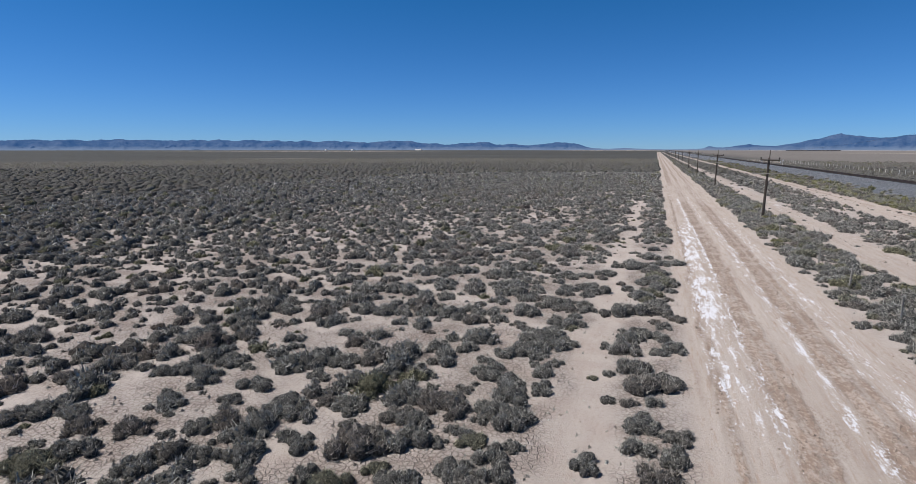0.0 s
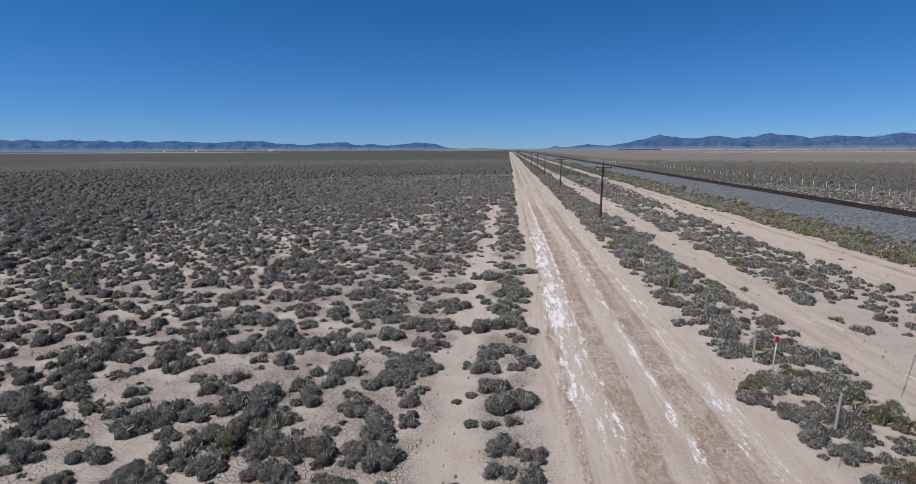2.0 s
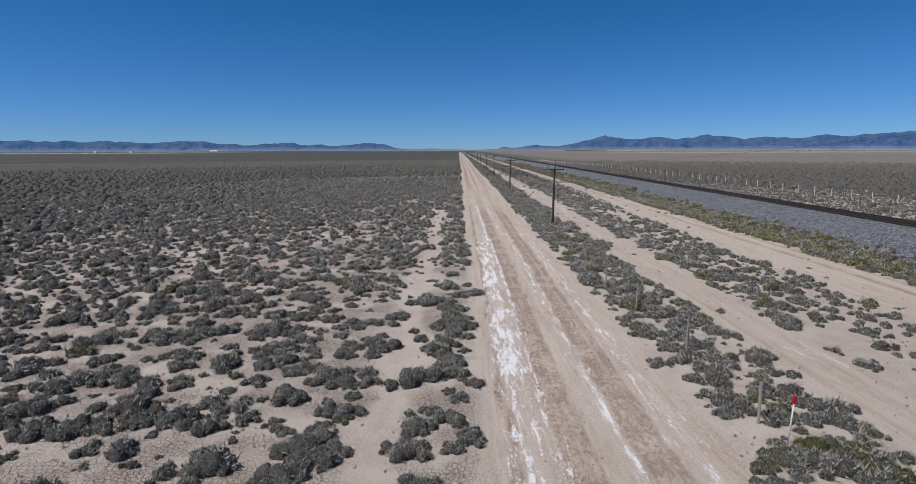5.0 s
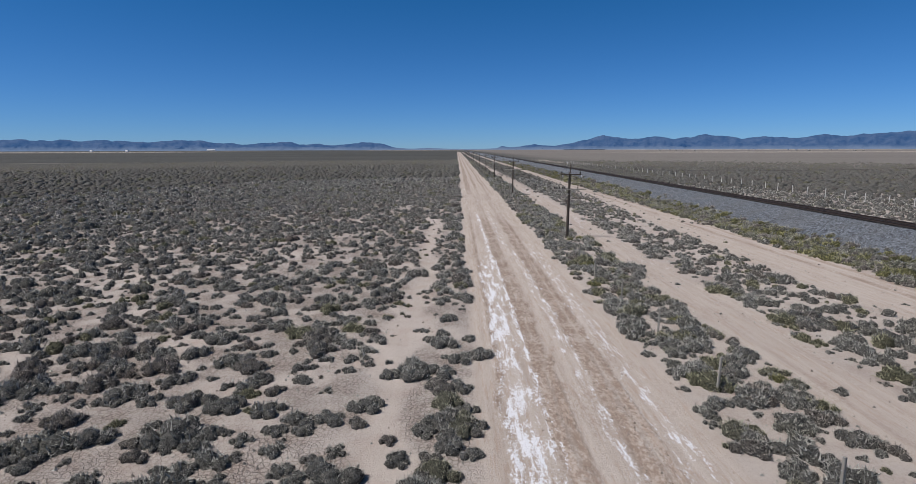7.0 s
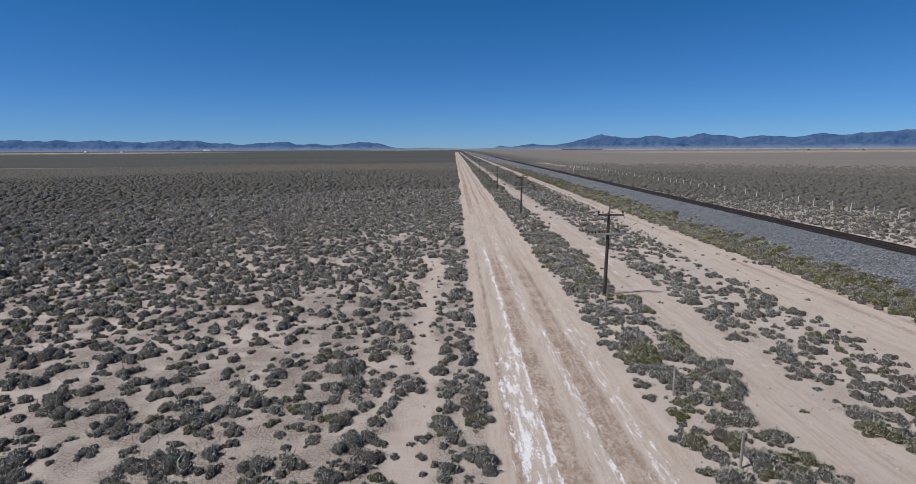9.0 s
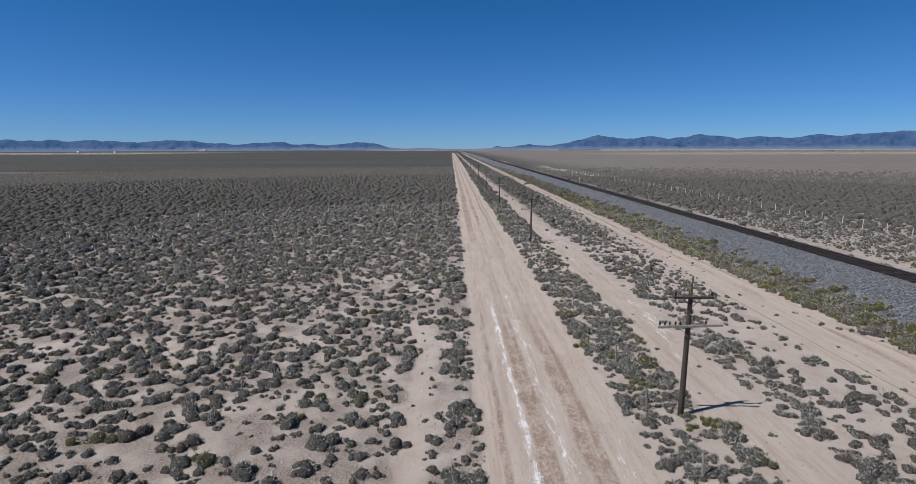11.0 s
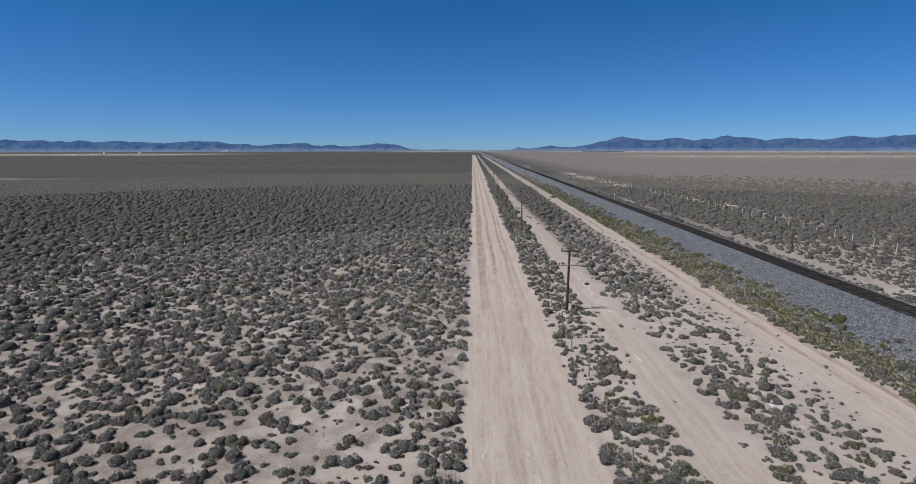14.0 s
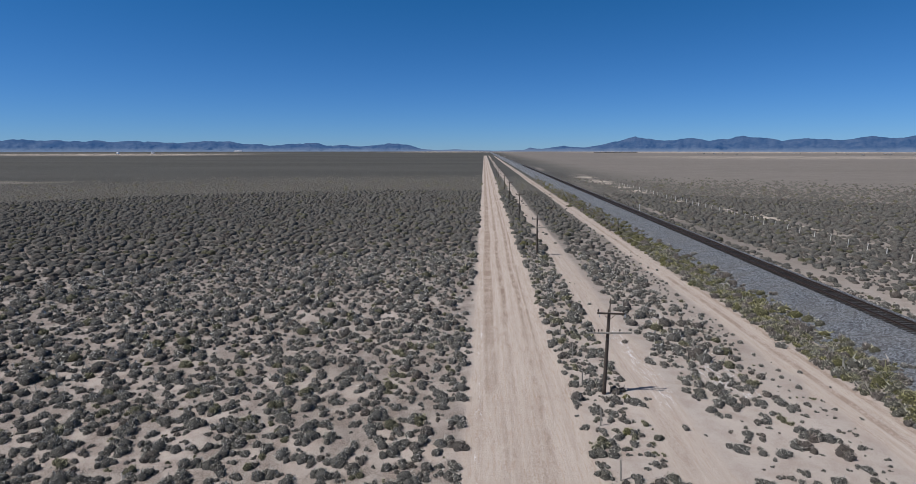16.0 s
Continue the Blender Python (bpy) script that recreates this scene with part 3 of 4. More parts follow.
ROADSIDE_CLUMPS = [(-6.5, 13.2, 0.79), (-7.7, 14.6, 0.7), (-5.4, 11.0, 0.69), (-4.8, 12.5, 0.26), (-5.5, 9.7, 0.34), (-3.9, 10.2, 0.54), (-6.4, 16.2,
    0.65), (-4.7, 15.7, 0.61), (-5.0, 14.2, 0.36), (-3.0, 16.2, 0.49), (-3.1, 12.9, 0.69), (-2.8, 11.7, 0.33), (-1.1, 11.5, 0.43), (-0.1, 12.6, 0.59),
    (0.8, 12.4, 0.5), (-0.2, 17.4, 0.7), (0.7, 16.8, 0.59), (-0.9, 14.9, 0.28), (-0.3, 14.9, 0.31), (1.1, 19.8, 0.55), (-0.5, 20.4, 0.62), (-5.0,
    22.4, 0.72), (-10.7, 20.2, 0.67), (-3.1, 23.3, 0.39), (-1.7, 23.3, 0.38), (-1.0, 16.8, 0.25), (-6.7, 20.4, 0.57), (-6.0, 17.5, 0.49), (-3.5, 21.5,
    0.46)]
LATER_CLUMPS = [(-8.3, 31.4, 0.82), (-6.9, 31.1, 0.68), (-2.7, 28.4, 0.38), (-3.3, 28.0, 0.36), (1.6, 35.5, 0.56), (-0.3, 29.5, 0.46), (0.3, 31.2,
    0.65), (0.1, 36.8, 0.71), (0.1, 33.7, 0.61), (-0.9, 27.9, 0.41), (-0.1, 28.0, 0.41), (1.1, 28.2, 0.38), (-5.5, 28.2, 0.33), (-4.0, 27.5, 0.4),
    (-6.8, 28.7, 0.47), (-8.2, 28.2, 0.42), (-4.8, 29.6, 0.41), (-3.9, 29.6, 0.41), (-2.4, 30.0, 0.37), (-10.8, 34.3, 0.84), (-7.4, 34.4, 0.76),
    (-5.7, 32.3, 0.42), (-10.0, 29.1, 0.71), (-11.6, 30.2, 0.76), (-10.9, 27.8, 0.44), (-7.2, 27.6, 0.32), (-9.8, 37.5, 0.85), (-14.1, 37.4, 0.73),
    (-14.8, 36.0, 0.91), (-15.8, 34.4, 0.74)]
CLUMPS = np.array(FIELD_CLUMPS + ROADSIDE_CLUMPS + LATER_CLUMPS) * (1, 1, 1.12)


def beside_clumps(x, y, rng):
    """False where a known clump already grows; thinned out on the ground round it."""
    gap = np.min(np.hypot(x[:, None] - CLUMPS[None, :, 0], y[:, None] - CLUMPS[None, :, 1]) - CLUMPS[None, :, 2] * 0.8, axis=1) if len(x) else x
    zone = (x < 1.5) & ((y < 17.5) | (x > -11) & (y < 23.5) | (x > -13) & (y > 26.5) & (y < 36))
    return (gap > 0.15) & (~zone | (rng.uniform(size=len(x)) < 0.85))


def scatter(x0, x1, y0, y1, pitch, seed, keep):
    rng = np.random.default_rng(seed)
    gx, gy = np.meshgrid(np.arange(x0, x1, pitch), np.arange(y0, y1, pitch))
    x = gx.ravel() + rng.uniform(-0.55, 0.55, gx.size) * pitch
    y = gy.ravel() + rng.uniform(-0.55, 0.55, gx.size) * pitch
    ok = keep(x, y)
    x, y = x[ok], y[ok]
    ok = rng.uniform(size=len(x)) < density(x, y)
    x, y = x[ok], y[ok]
    if y0 < 20:
        near = np.hypot(x + 6, y - 22) < 30
        ok = np.ones(len(x), bool)
        ok[near] = beside_clumps(x[near], y[near], rng)
        x, y = x[ok], y[ok]
    tone = tone_of(x, y, rng)
    r = (rng.gamma(5.0, 0.104, len(x)) * (1 + 0.12 * step(reach(x, y), 10, 20) + 0.2 * step(y, 55, 75) * (x < 2) * (reach(x, y) < 36) - 0.25 * step(x, 44, 46) * (reach(x, y) < 90))).clip(0.15, 1.05)
    small = band(x, 13, 16.2, 0.2) + band(x, 24.3, 29.3, 0.2) + trail_mask(x, y)
    r = np.where(small > 0.5, r * 0.5, r)
    hgt = r * rng.uniform(0.66, 1.0, len(x)) + 0.06
    hgt = np.where((x > 30.4) & (x < 34), hgt * 1.15, hgt)
    return x, y, r, hgt, tone, rng.uniform(0, math.tau, len(x))


def joined(name, templates, plants, label):
    """All the plants as one mesh."""
    x, y, r, hgt, tone, turn = plants
    z = foot(x, y) - 0.02
    pick = np.arange(len(x)) % len(templates)
    vs, ts, tn, o = [], [], [], 0
    for k, (v, t, core_tone) in enumerate(templates):
        s = pick == k
        c, n = np.cos(turn[s])[:, None], np.sin(turn[s])[:, None]
        px = (v[None, :, 0] * c - v[None, :, 1] * n) * r[s][:, None] + x[s][:, None]
        py = (v[None, :, 0] * n + v[None, :, 1] * c) * r[s][:, None] + y[s][:, None]
        pz = v[None, :, 2] * hgt[s][:, None] + z[s][:, None]
        vs.append(np.stack([px, py, pz], 2).reshape(-1, 3))
        ts.append((t[None] + (np.arange(s.sum()) * len(v))[:, None, None] + o).reshape(-1, 3))
        tn.append((tone[s][:, None] + core_tone[None]).ravel())
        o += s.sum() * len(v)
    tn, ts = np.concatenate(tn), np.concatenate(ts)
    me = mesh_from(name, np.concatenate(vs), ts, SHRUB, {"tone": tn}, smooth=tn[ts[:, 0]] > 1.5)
    return tagged(new(name, me), label, "shrubs", kind="stuff")


def in_sight(x, y):
    return (y > 4) & (x > -1.75 * (y + 6)) & (x < 1.05 * (y + 8) + 4)


NEAR, RING, MID, FAR, LAST = 17.0, 36.0, 76.0, 215.0, 520.0
near_plants = scatter(-40, 40, 5, 116, 0.80, 101, lambda x, y: in_sight(x, y) & (reach(x, y) < NEAR))
ring_plants = scatter(-60, 60, 4, 140, 0.8, 107, lambda x, y: in_sight(x, y) & (reach(x, y) >= NEAR) & (reach(x, y) < RING))
mid_plants = scatter(-120, 110, 6, 190, 0.84, 102, lambda x, y: in_sight(x, y) & (reach(x, y) >= RING) & (reach(x, y) < MID))
far_plants = scatter(-420, 360, 20, 400, 1.12, 103, lambda x, y: in_sight(x, y) & (reach(x, y) >= MID) & (reach(x, y) < FAR))
far_plants = (far_plants[0], far_plants[1], far_plants[2] * 1.2, *far_plants[3:])

hedge_plants = scatter(-0.6, 13.2, 8, 118, 1.15, 105, lambda x, y: ((x < 1.3) & (x > -0.5) | (x > ROAD_R) & (x < 12.9)) & (reach(x, y) < NEAR))
near_plants = tuple(np.concatenate(q) for q in zip(near_plants, hedge_plants))
last_plants = scatter(-700, 560, 60, 640, 1.9, 108, lambda x, y: in_sight(x, y) & (reach(x, y) >= FAR) & (reach(x, y) < LAST))
fading = np.random.default_rng(110).uniform(size=len(last_plants[0])) > step(reach(last_plants[0], last_plants[1]), FAR, 370)
last_plants = tuple(a[fading] for a in last_plants)
last_plants = (last_plants[0], last_plants[1], last_plants[2] * 1.6, last_plants[3] * 1.15, *last_plants[4:])
placed_rng = np.random.default_rng(106)
placed = (CLUMPS[:, 0], CLUMPS[:, 1], CLUMPS[:, 2], CLUMPS[:, 2] * placed_rng.uniform(0.75, 1.0, len(CLUMPS)) + 0.05,
          tone_of(CLUMPS[:, 0], CLUMPS[:, 1], placed_rng), placed_rng.uniform(0, math.tau, len(CLUMPS)))
near_plants = tuple(np.concatenate(q) for q in zip(placed, near_plants))
verge_plants = scatter(29.0, 36.8, 20, 190, 0.72, 104, lambda x, y: (x > 30.7 + 0.9 * (field(x, y, 5, 90) - 0.5)) & (x < 34.7 + 1.6 * (field(x, y, 6, 91) - 0.5)))
verge_plants = (*verge_plants[:2], (verge_plants[2] * 1.3).clip(0.45, 1.1), (verge_plants[3] * 1.15).clip(0.45, 1.0), *verge_plants[4:])

NEAR_T = [bush_template(270, 200 + k, 6, 2, (4, 7), 1.0, 0.78, 1.7, 0.5) for k in range(16)]
RING_T = [bush_template(72, 600 + k, 5, 2, (2, 4), 1.0, 0.80, 2.1, 0.55) for k in range(14)]
MID_T = [bush_template(18, 300 + k, 5, 2, (1, 3), 1.7, 0.80, 3.4, 0.6) for k in range(12)]
FAR_T = [bush_template(1, 400 + k, 4, 2, (1, 2), 1.8) for k in range(12)]

# the bushes closest to the flight stand as things of their own
order = np.argsort(np.where(np.arange(len(near_plants[0])) < len(CLUMPS), -100.0, 0.0) + np.hypot(near_plants[0] - 2, near_plants[1] - np.clip(near_plants[1], 12, 40)) + 0.15 * near_plants[1])
single, rest = order[:280], order[280:]
BUSH_MESHES = []
for k in range(14):
    v, t, core_tone = bush_template(1050, 500 + k, 7, 3, (5, 8), 0.85, 0.78, 1.4, 0.46)
    BUSH_MESHES.append(mesh_from("sagebrush", v, t, SHRUB, {"tone": core_tone + 0.12 + 0.34 * k / 13 + (0.25 if k == 13 else 0)}, smooth=core_tone[t[:, 0]] > 1))
for i in single:
    x, y, r, hgt, tone, turn = (a[i] for a in near_plants)
    bush = new("sagebrush", BUSH_MESHES[int(np.clip((tone - 0.1) * 30, 0, 13))])
    bush.location = (x, y, float(land(x, y)) - 0.02)
    bush.rotation_euler = (0, 0, turn)
    bush.scale = (r, r, hgt)
    tagged(bush, "grey-green sagebrush clump on pale cracked clay", "shrub", "sagebrush clumps")
low = (near_plants[1][rest] < 52) | (near_plants[0][rest] > 8) & (near_plants[1][rest] < 95)
joined("sagebrush_near_field", NEAR_T, tuple(a[rest[low]] for a in near_plants), "grey-green sagebrush scattered over pale clay")
joined("sagebrush_ring_field", RING_T, tuple(np.concatenate([a[rest[~low]], b]) for a, b in zip(near_plants, ring_plants)), "grey-green sagebrush clumps over pale clay")
joined("sagebrush_mid_field", MID_T, mid_plants, "grey sagebrush growing thickly over the plain")
outer_plants = scatter(-75, 75, -20, 75, 1.15, 109, lambda x, y: ~in_sight(x, y))
joined("sagebrush_outer_field", FAR_T, outer_plants, "grey sagebrush on the plain behind and beside the road")
joined("verge_shrubs", [bush_template(110, 350 + k, 5, 2, (3, 6), 1.1, 0.80, 2.8, 0.6) for k in range(8)], verge_plants, "yellow-green shrubs along the foot of the ballast")
joined("sagebrush_last_field", [bush_template(0, 450 + k, 5, 1, (1, 2)) for k in range(10)], last_plants, "distant sagebrush merging into one grey cover")
joined("sagebrush_far_field", FAR_T, far_plants, "grey sagebrush closing up towards the horizon")


# ---- clods along the ruts, dead tufts on the clay ----
def scrap_field(name, n, place, size, template, material, label, seed):
    rng = np.random.default_rng(seed)
    x, y = place(rng, n)
    r = size(rng, len(x), x)
    v, t = template
    a = rng.uniform(0, math.tau, len(x))
    squash = rng.uniform(0.6, 1.3, (len(x), 1))
    px = (v[None, :, 0] * np.cos(a)[:, None] - v[None, :, 1] * np.sin(a)[:, None]) * r[:, None] * squash + x[:, None]
    py = (v[None, :, 0] * np.sin(a)[:, None] + v[None, :, 1] * np.cos(a)[:, None]) * r[:, None] + y[:, None]
    pz = v[None, :, 2] * r[:, None] + (ground_height(x, y))[:, None]
    tris = (t[None] + (np.arange(len(x)) * len(v))[:, None, None]).reshape(-1, 3)
    me = mesh_from(name, np.stack([px, py, pz], 2).reshape(-1, 3), tris, material, {"tone": np.repeat(rng.uniform(0.0, 0.3, len(x)), len(v))})
    return tagged(new(name, me), label, "ground scraps", kind="stuff")


def on_ruts(rng, n):
    x, y = rng.uniform(1.6, 8.2, n * 8), 8 + 110 * rng.uniform(0, 1, n * 8) ** 1.3
    ok = rng.uniform(size=len(x)) < rut_mask(x, y) * step(field(x, y, 2.2, 33), 0.38, 0.6) + 0.015
    return x[ok][:n], y[ok][:n]


def on_clay(rng, n):
    x, y = rng.uniform(-24, 29, n * 3), 6 + 100 * rng.uniform(0, 1, n * 3) ** 1.4
    ok = rng.uniform(size=len(x)) < (1 - 0.97 * road_mask(x, y) * (x < 10) - 0.6 * road_mask(x, y) * (x > 10)) * step(field(x, y, 3, 35), 0.3, 0.6)
    return x[ok][:n], y[ok][:n]


CLOD = plain_material("dried_mud", (0.37, 0.295, 0.24), 0.95, 0.0, 0.45, 30.0)
scrap_field("mud_clods", 8000, on_ruts, lambda rng, n, x: rng.gamma(2.0, 0.009, n).clip(0.008, 0.06), dome((0, 0, 0), 1.0, 5, 1, np.random.default_rng(7), 0.3), CLOD, "broken brown mud clods along the wheel ruts", 201)
scrap_field("dead_tufts", 6000, on_clay, lambda rng, n, x: rng.uniform(0.05, 0.17, n), bush_template(9, 700, 4, 1, (1, 2), 1.8, 0.5)[:2], SHRUB, "small dead tufts and twigs on the clay", 202)


# ---- the railway ----
ballast = new("ballast_bank", grid_mesh("ballast_bank", RAIL_X + np.arange(-7.9, 5.8, 0.24), np.concatenate([np.arange(-60, 30, 3.0), np.arange(30, 240, 0.3), np.geomspace(240, 4300, 40)]),
              ballast_height, BALLAST, {}, smooth=False))
tagged(ballast, "grey crushed-stone railway embankment", "ballast", kind="structure")

track = thing("railway_track", (RAIL_X, 0, TIE_TOP), "dark rusty single railway track on tarred ties", "railway track", kind="structure")


def rail_bm(side):
    bm = bmesh.new()
    prof = ((-0.07, 0), (0.07, 0), (0.07, 0.02), (0.012, 0.04), (0.012, 0.13), (0.037, 0.14), (0.037, 0.175), (-0.037, 0.175), (-0.037, 0.14), (-0.012, 0.13), (-0.012, 0.04), (-0.07, 0.02))
    a = [bm.verts.new((side * 0.755 + x, -60, z)) for x, z in prof]
    b = [bm.verts.new((side * 0.755 + x, 4300, z)) for x, z in prof]
    for k in range(len(prof)):
        bm.faces.new((a[k], a[(k + 1) % 12], b[(k + 1) % 12], b[k]))
    return bm


for side in (-1, 1):
    part("rail", rail_bm(side), RAIL_STEEL, track, "rusty steel rail")

tie_bm = box_bm((2.7, 0.24, 0.2), (0, 0, -0.09), 0.015)
tie_mesh = bpy.data.meshes.new("tie")
tie_bm.to_mesh(tie_mesh)
tie_bm.free()
tie_mesh.materials.append(TIE_WOOD)
TIE_STEP = 0.52
for k in range(290):
    tie = new("tie", tie_mesh)
    tie.parent = track
    tie.location = (random.uniform(-0.05, 0.05), 72 + k * TIE_STEP, random.uniform(-0.01, 0.01))
    tie.rotation_euler = (0, 0, random.uniform(-0.02, 0.02))
spots = np.concatenate([np.arange(-58, 72 - 0.1, TIE_STEP), np.arange(72 + 290 * TIE_STEP, 620, TIE_STEP)])
cube = np.array([(sx * 1.35, sy * 0.12, sz) for sz in (-0.19, 0.01) for sx, sy in ((-1, -1), (1, -1), (1, 1), (-1, 1))])
sides = np.array([(4, 5, 6, 7), (0, 1, 5, 4), (1, 2, 6, 5), (2, 3, 7, 6), (3, 0, 4, 7)])
far_ties = new("far_ties", mesh_from("far_ties", (cube[None] + np.stack([spots * 0, spots, spots * 0], 1)[:, None]).reshape(-1, 3),
               (sides[None] + (np.arange(len(spots)) * 8)[:, None, None]).reshape(-1, 4), TIE_WOOD))
far_ties.parent = track
tagged(far_ties, "tarred ties along the distant track", kind="stuff")


# shrubs that have rooted in the ballast slope
rng_b = np.random.default_rng(301)
for k in range(34):
    by, bx = 42 + k * 4.3 + rng_b.uniform(-2, 2), rng_b.uniform(33.9, 36.4)
    bush = new("ballast_shrub", BUSH_MESHES[int(rng_b.integers(0, 14))])
    bush.location = (bx, by, float(ballast_height(np.array(bx), np.array(by))) - 0.1)
    size = rng_b.uniform(0.45, 0.95)
    bush.rotation_euler, bush.scale = (0, 0, rng_b.uniform(0, 6)), (size, size, size * 0.85)
    tagged(bush, "dark grey shrub rooted in the ballast slope", "shrub", "shrubs on the ballast")

# ---- the pole line ----
def insulator_bm(at, s=1.0):
    bm = bmesh.new()
    prof = ((0.02, 0.0), (0.02, 0.07), (0.05, 0.07), (0.06, 0.10), (0.04, 0.13), (0.05, 0.16), (0.03, 0.20), (0.0, 0.21))
    loops = [[bm.verts.new((at[0] + r * s * math.cos(k * math.tau / 8), at[1] + r * s * math.sin(k * math.tau / 8), at[2] + z * s)) for k in range(8)] for r, z in prof[:-1]]
    for lo, hi in zip(loops, loops[1:]):
        for k in range(8):
            bm.faces.new((lo[k], lo[(k + 1) % 8], hi[(k + 1) % 8], hi[k])).smooth = True
    bm.faces.new(loops[-1])
    return bm


def telegraph_pole(at, lean=0.0):
    p = thing("utility_pole", at, "old dark wooden utility pole with two crossarms, bare of wires", "utility pole", "pole line")
    p.rotation_euler = (0, radians(lean), 0)
    part("pole", rod_bm((0, 0, -0.4), (0, 0, 6.25), 0.145, 0.105, 12, 7, 0.006), DARK_WOOD, p)
    part("pole_top_pin", rod_bm((0.03, 0.02, 5.6), (0.05, 0.02, 7.05), 0.045, 0.035, 8), DARK_WOOD, p)
    upper = part("crossarm", box_bm((1.9, 0.09, 0.12), (0.1, -0.14, 6.02), 0.012), DARK_WOOD, p)
    lower = part("crossarm", box_bm((3.1, 0.09, 0.115), (0.05, -0.15, 4.62), 0.012, (0, -2.0, 0)), GREY_WOOD, p, "weathered grey crossarm")
    for arm, z, w in ((upper, 6.02, 0.42), (lower, 4.62, 0.5)):
        for s in (-1, 1):
            part("brace", rod_bm((s * 0.05, -0.17, z - w), (s * w, -0.19, z - 0.04), 0.016, 0.016, 6), STEEL if z < 5 else DARK_WOOD, arm)
    for dx in (-0.78, 0.95):
        part("insulator", insulator_bm((dx, -0.14, 6.07), 1.2), GLASS, upper)
        part("hanging_insulator", rod_bm((dx + 0.1, -0.14, 5.97), (dx + 0.12, -0.14, 5.72), 0.045, 0.03, 8), PORCELAIN, upper, "pale porcelain insulator")
    for dx in (-1.42, -1.18, -0.95, -0.68, -0.45, 0.78):
        part("insulator", insulator_bm((dx, -0.15, 4.68 + dx * 0.035), 1.0), GLASS, lower)
    for z in (5.2, 6.1):
        part("bolt", rod_bm((0.02, -0.22, z), (0.02, 0.16, z), 0.014, 0.014, 6), STEEL, p)
    return p


POLE_X = 11.2
POLE_YS = [65.4, 115.4, 166, 214, 263, 313, 363, 413, 463, 513, 563, 613, 663, 713]
first_pole = telegraph_pole((POLE_X, POLE_YS[0], float(land(POLE_X, 65))), 0.8)
for k, py in enumerate(POLE_YS[1:]):
    copy_thing(first_pole, pose(POLE_X + random.uniform(-0.15, 0.15), py, float(land(POLE_X, py)), 0, random.uniform(-1, 1), random.uniform(-3, 3)))

brown = thing("terminal_pole", (10.25, 12.8, float(land(10.25, 12.8))), "thick brown wooden pole with several crossarms and a guy wire", "utility pole")
part("pole", rod_bm((0, 0, -0.5), (0.16, 0, 9.0), 0.185, 0.135, 20, 10, 0.004), BROWN_WOOD, brown)
for dy in (-0.2, 0.2):
    part("crossarm", box_bm((2.0, 0.09, 0.13), (0.55, dy, 7.72), 0.012), TAN_WOOD, brown, "tan double crossarm")
    part("crossarm", box_bm((2.0, 0.09, 0.13), (0.48, dy, 6.42), 0.012), TAN_WOOD, brown, "tan double crossarm")
part("crossarm", box_bm((1.7, 0.1, 0.13), (0.55, -0.2, 7.08), 0.012), GREY_WOOD, brown, "grey weathered crossarm")
part("guy_arm", box_bm((0.95, 0.09, 0.09), (-0.2, -0.2, 5.16), 0.01), GREY_WOOD, brown, "grey standoff arm")
for dx in (-0.42, -0.15):
    part("insulator", insulator_bm((dx, -0.02, 6.5), 0.9), PORCELAIN, brown, "pale porcelain insulator")
    part("bolt", rod_bm((dx, -0.3, 6.44), (dx, 0.3, 6.44), 0.015, 0.015, 6), STEEL, brown)
part("clamp", box_bm((0.3, 0.5, 0.05), (-0.34, 0, 6.53), 0.01), STEEL, brown, "steel bracket")
part("ring", rod_bm((0.02, 0, 5.85), (0.02, 0, 5.93), 0.165, 0.165, 16), STEEL, brown)
guy_top, guy_low = Vector((-0.1, 0.1, 5.9)), Vector((3.05, 5.25, 0.0))
part("guy_wire", rod_bm(guy_top, guy_low, 0.009, 0.009, 6), STEEL, brown, "taut steel guy wire")
a, b = guy_top.lerp(guy_low, 0.87), guy_top.lerp(guy_low, 0.925)
part("turnbuckle", rod_bm(a, b, 0.03, 0.03, 8), PORCELAIN, brown, "pale guy strain insulator")


def wire(name, pts, r, label, material=STEEL):
    cu = bpy.data.curves.new(name, "CURVE")
    cu.dimensions, cu.bevel_depth, cu.bevel_resolution = "3D", r, 1
    sp = cu.splines.new("POLY")
    sp.points.add(len(pts) - 1)
    for q, co in zip(sp.points, pts):
        q.co = (*co, 1)
    me = bpy.data.meshes.new_from_object(bpy.data.objects.new("tmp", cu))
    me.materials.clear()
    me.materials.append(material)
    return tagged(new(name, me), label, "wire")


p0, p1 = Vector((10.28, 12.8, 8.75)), Vector((POLE_X + 0.05, 65.4, 7.0))
wire("overhead_wire", [p0.lerp(p1, k / 24) - Vector((0, 0, 4 * 0.5 * (k / 24) * (1 - k / 24))) for k in range(25)], 0.0035, "thin dark overhead wire slung between two poles", GLASS)


# ---- fences and marker ----
def fence_post(at, h, lean, material, label, group, w=0.085):
    p = thing("fence_post", at, label, "fence post", group)
    p.rotation_euler = (radians(lean[0]), radians(lean[1]), random.uniform(0, 3))
    bm = box_bm((w, w * 0.9, h + 0.3), (0, 0, (h - 0.3) / 2), 0.014)
    body = part("post", bm, material, p)
    for z in (0.35, 0.7, 1.0):
        part("staple", rod_bm((-0.06, -0.03, z * h), (-0.06, 0.03, z * h), 0.006, 0.006, 5), STEEL, body)
    return p


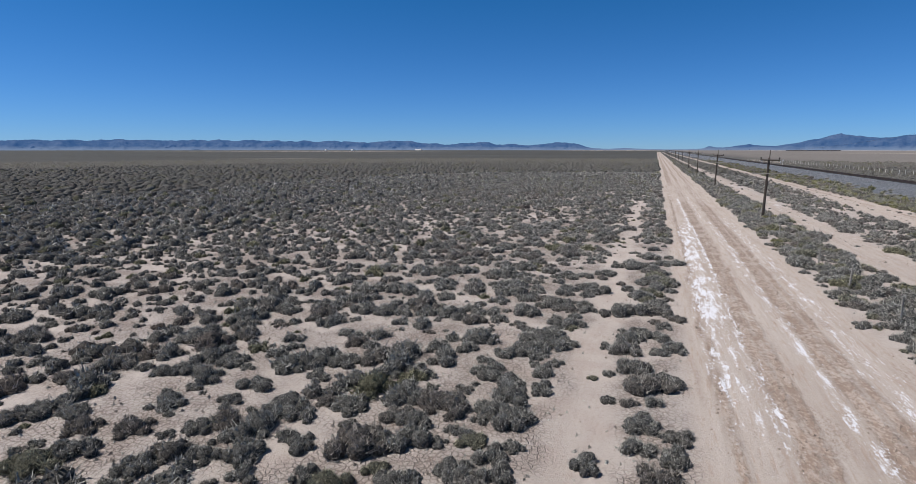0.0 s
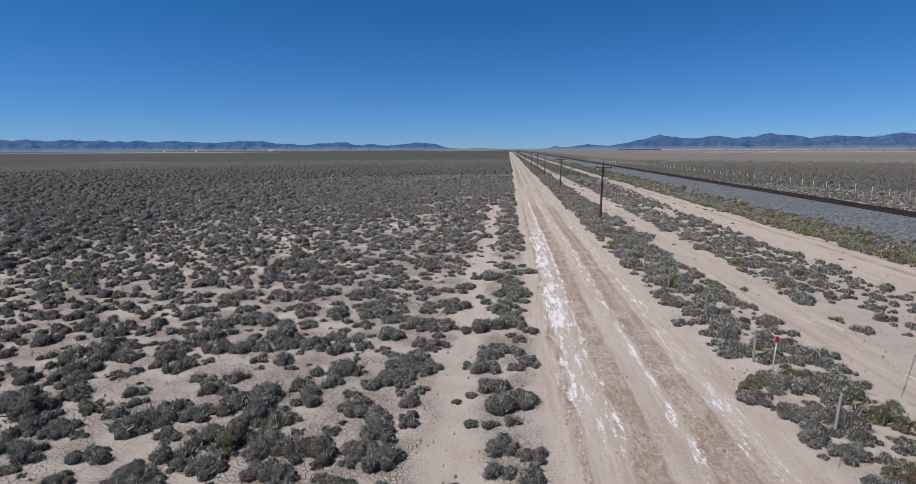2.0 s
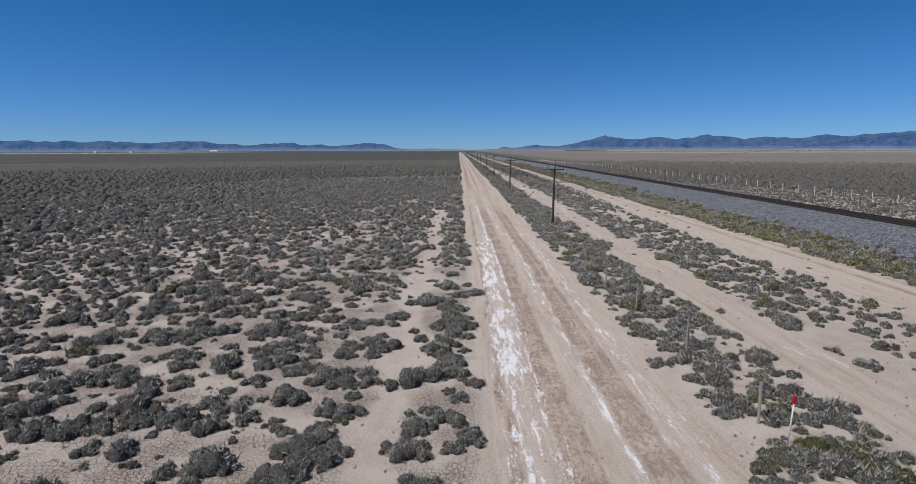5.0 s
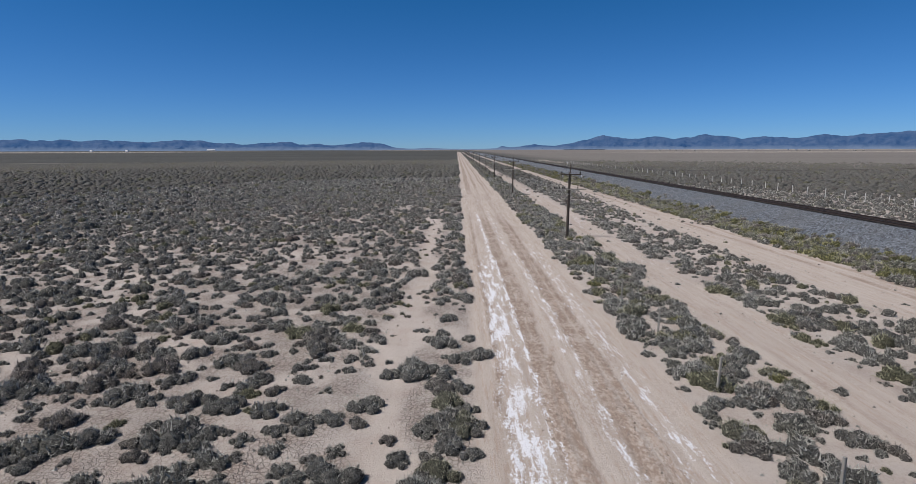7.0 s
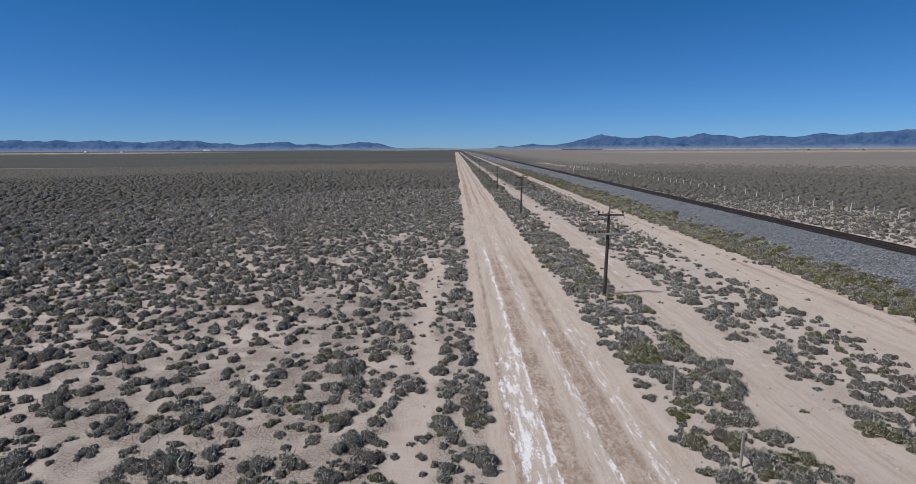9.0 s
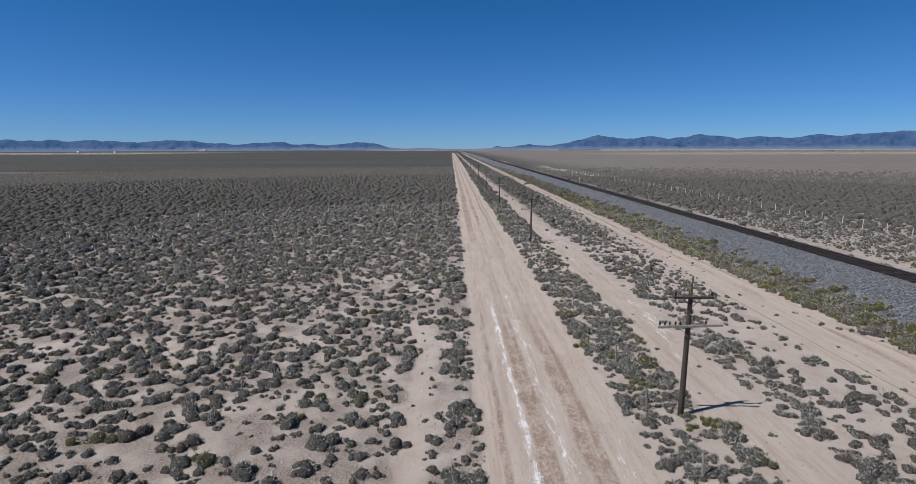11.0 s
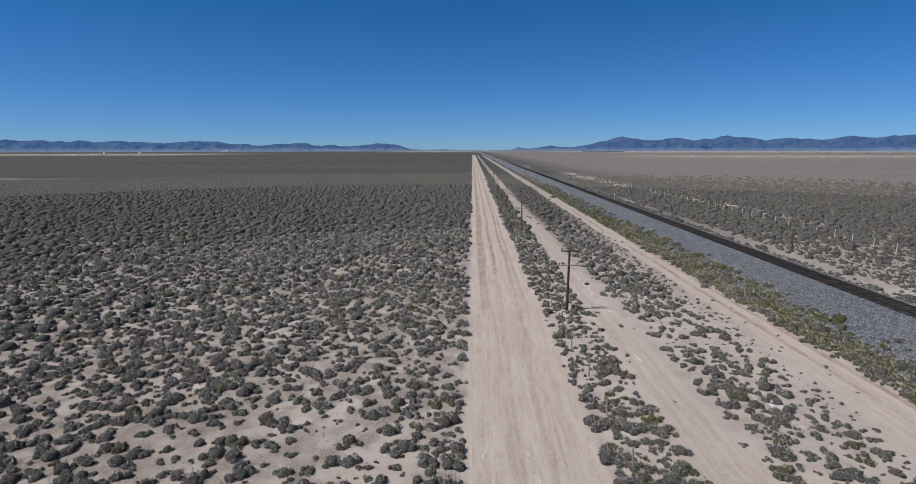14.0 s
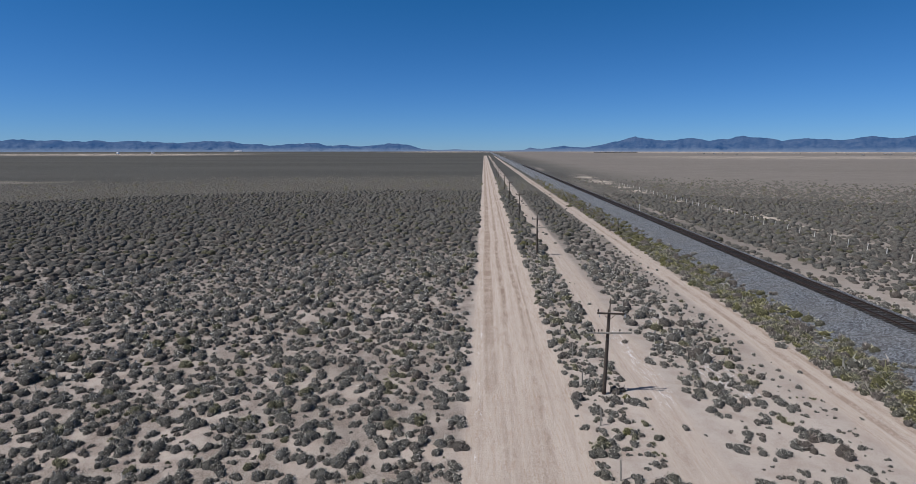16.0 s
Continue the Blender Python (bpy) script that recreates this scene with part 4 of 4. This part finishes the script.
FENCE_X = 9.8
for k in range(48):
    y = 9.6 + 5.62 * k
    fence_post((FENCE_X + random.uniform(-0.12, 0.12), y + random.uniform(-0.2, 0.2), float(land(FENCE_X, y))), random.uniform(1.15, 1.3),
               (random.uniform(-3, 3), random.uniform(-3, 3)), GREY_WOOD, "weathered grey wooden fence post among sagebrush", "fence along the road")
for k in range(62):
    y = 45 + 5.0 * k
    fence_post((69.5 + random.uniform(-0.15, 0.15), y, float(land(69.5, y))), 1.55, (random.uniform(-3, 3), random.uniform(-3, 3)), PALE_POST,
               "pale fence post on the plain beyond the railway", "fence beyond the railway", 0.11)

marker = thing("survey_marker", (9.75, 19.35, float(land(9.75, 19.35))), "thin white marker stake with a red top", "marker")
part("stake", rod_bm((0, 0, -0.2), (0.07, 0, 1.5), 0.02, 0.018, 8), WHITE, marker)
part("flag", box_bm((0.13, 0.05, 0.24), (0.075, 0, 1.40), 0.02), RED, marker, "red plastic cap")

wire("broken_fence_wire", [(9.8, 15.2, 0.75), (9.5, 14.7, 0.45), (9.1, 14.1, 0.15), (8.8, 13.6, 0.03)], 0.006, "slack broken wire hanging from a fence post")


# ---- far things on the plain ----
def shed(at, size, roof, wall, label):
    s = thing("far_shed", at, label, "building", "buildings on the horizon")
    w, d, h = size
    part("wall", box_bm((w, d, h), (0, 0, h / 2)), wall, s)
    bm = bmesh.new()
    pts = [bm.verts.new(v) for v in ((-w / 2 - 0.4, -d / 2 - 0.4, h), (w / 2 + 0.4, -d / 2 - 0.4, h), (w / 2 + 0.4, d / 2 + 0.4, h), (-w / 2 - 0.4, d / 2 + 0.4, h), (-w / 2 - 0.4, 0, h + d * 0.2), (w / 2 + 0.4, 0, h + d * 0.2))]
    for f in ((0, 1, 5, 4), (2, 3, 4, 5), (0, 4, 3), (1, 2, 5), (3, 2, 1, 0)):
        bm.faces.new([pts[k] for k in f])
    part("roof", bm, roof, s)
    return s


shed((-1480, 3300, 0), (45, 16, 5), SHED_ROOF, WHITE, "long white farm shed far off on the plain")
shed((-1230, 2050, 0), (9, 8, 5), SHED_ROOF, WHITE, "small white farm building far off")
shed((-1330, 2000, 0), (7, 7, 5), SHED_ROOF, WHITE, "small white farm building far off")
shed((675, 2900, 0), (215, 9, 1.6), DARK_SHED, DARK_SHED, "very long low dark building on the plain")


hamlet = shed((820, 2150, 0), (6, 5, 1.7), STEEL, GREY_WOOD, "small pale building of a far-off settlement")
for k in range(18):
    turn, far = radians(random.uniform(17, 37)), random.uniform(1850, 2600)
    copy_thing(hamlet, pose(far * math.sin(turn), far * math.cos(turn), 0, 0, 0, random.uniform(0, 180)))


# ---- beside the track ----
mile = thing("mile_marker", (41.6, 216, float(ballast_height(np.array(41.6), np.array(216.0))) - 0.1), "pale trackside marker post beside the ballast", "marker")
part("post", box_bm((0.14, 0.1, 2.1), (0, 0, 1.05), 0.01), PALE_POST, mile)
part("plate", box_bm((0.34, 0.04, 0.45), (0, -0.07, 1.85), 0.01), WHITE, mile, "blank pale plate")
scrap = thing("white_pipe", (35.2, 115.1, float(ballast_height(np.array(35.2), np.array(115.1))) + 0.03), "short white pipe lying on the ballast", "pipe")
part("pipe", rod_bm((-0.3, 0, 0.05), (0.3, 0.1, 0.05), 0.06, 0.06, 10), WHITE, scrap)
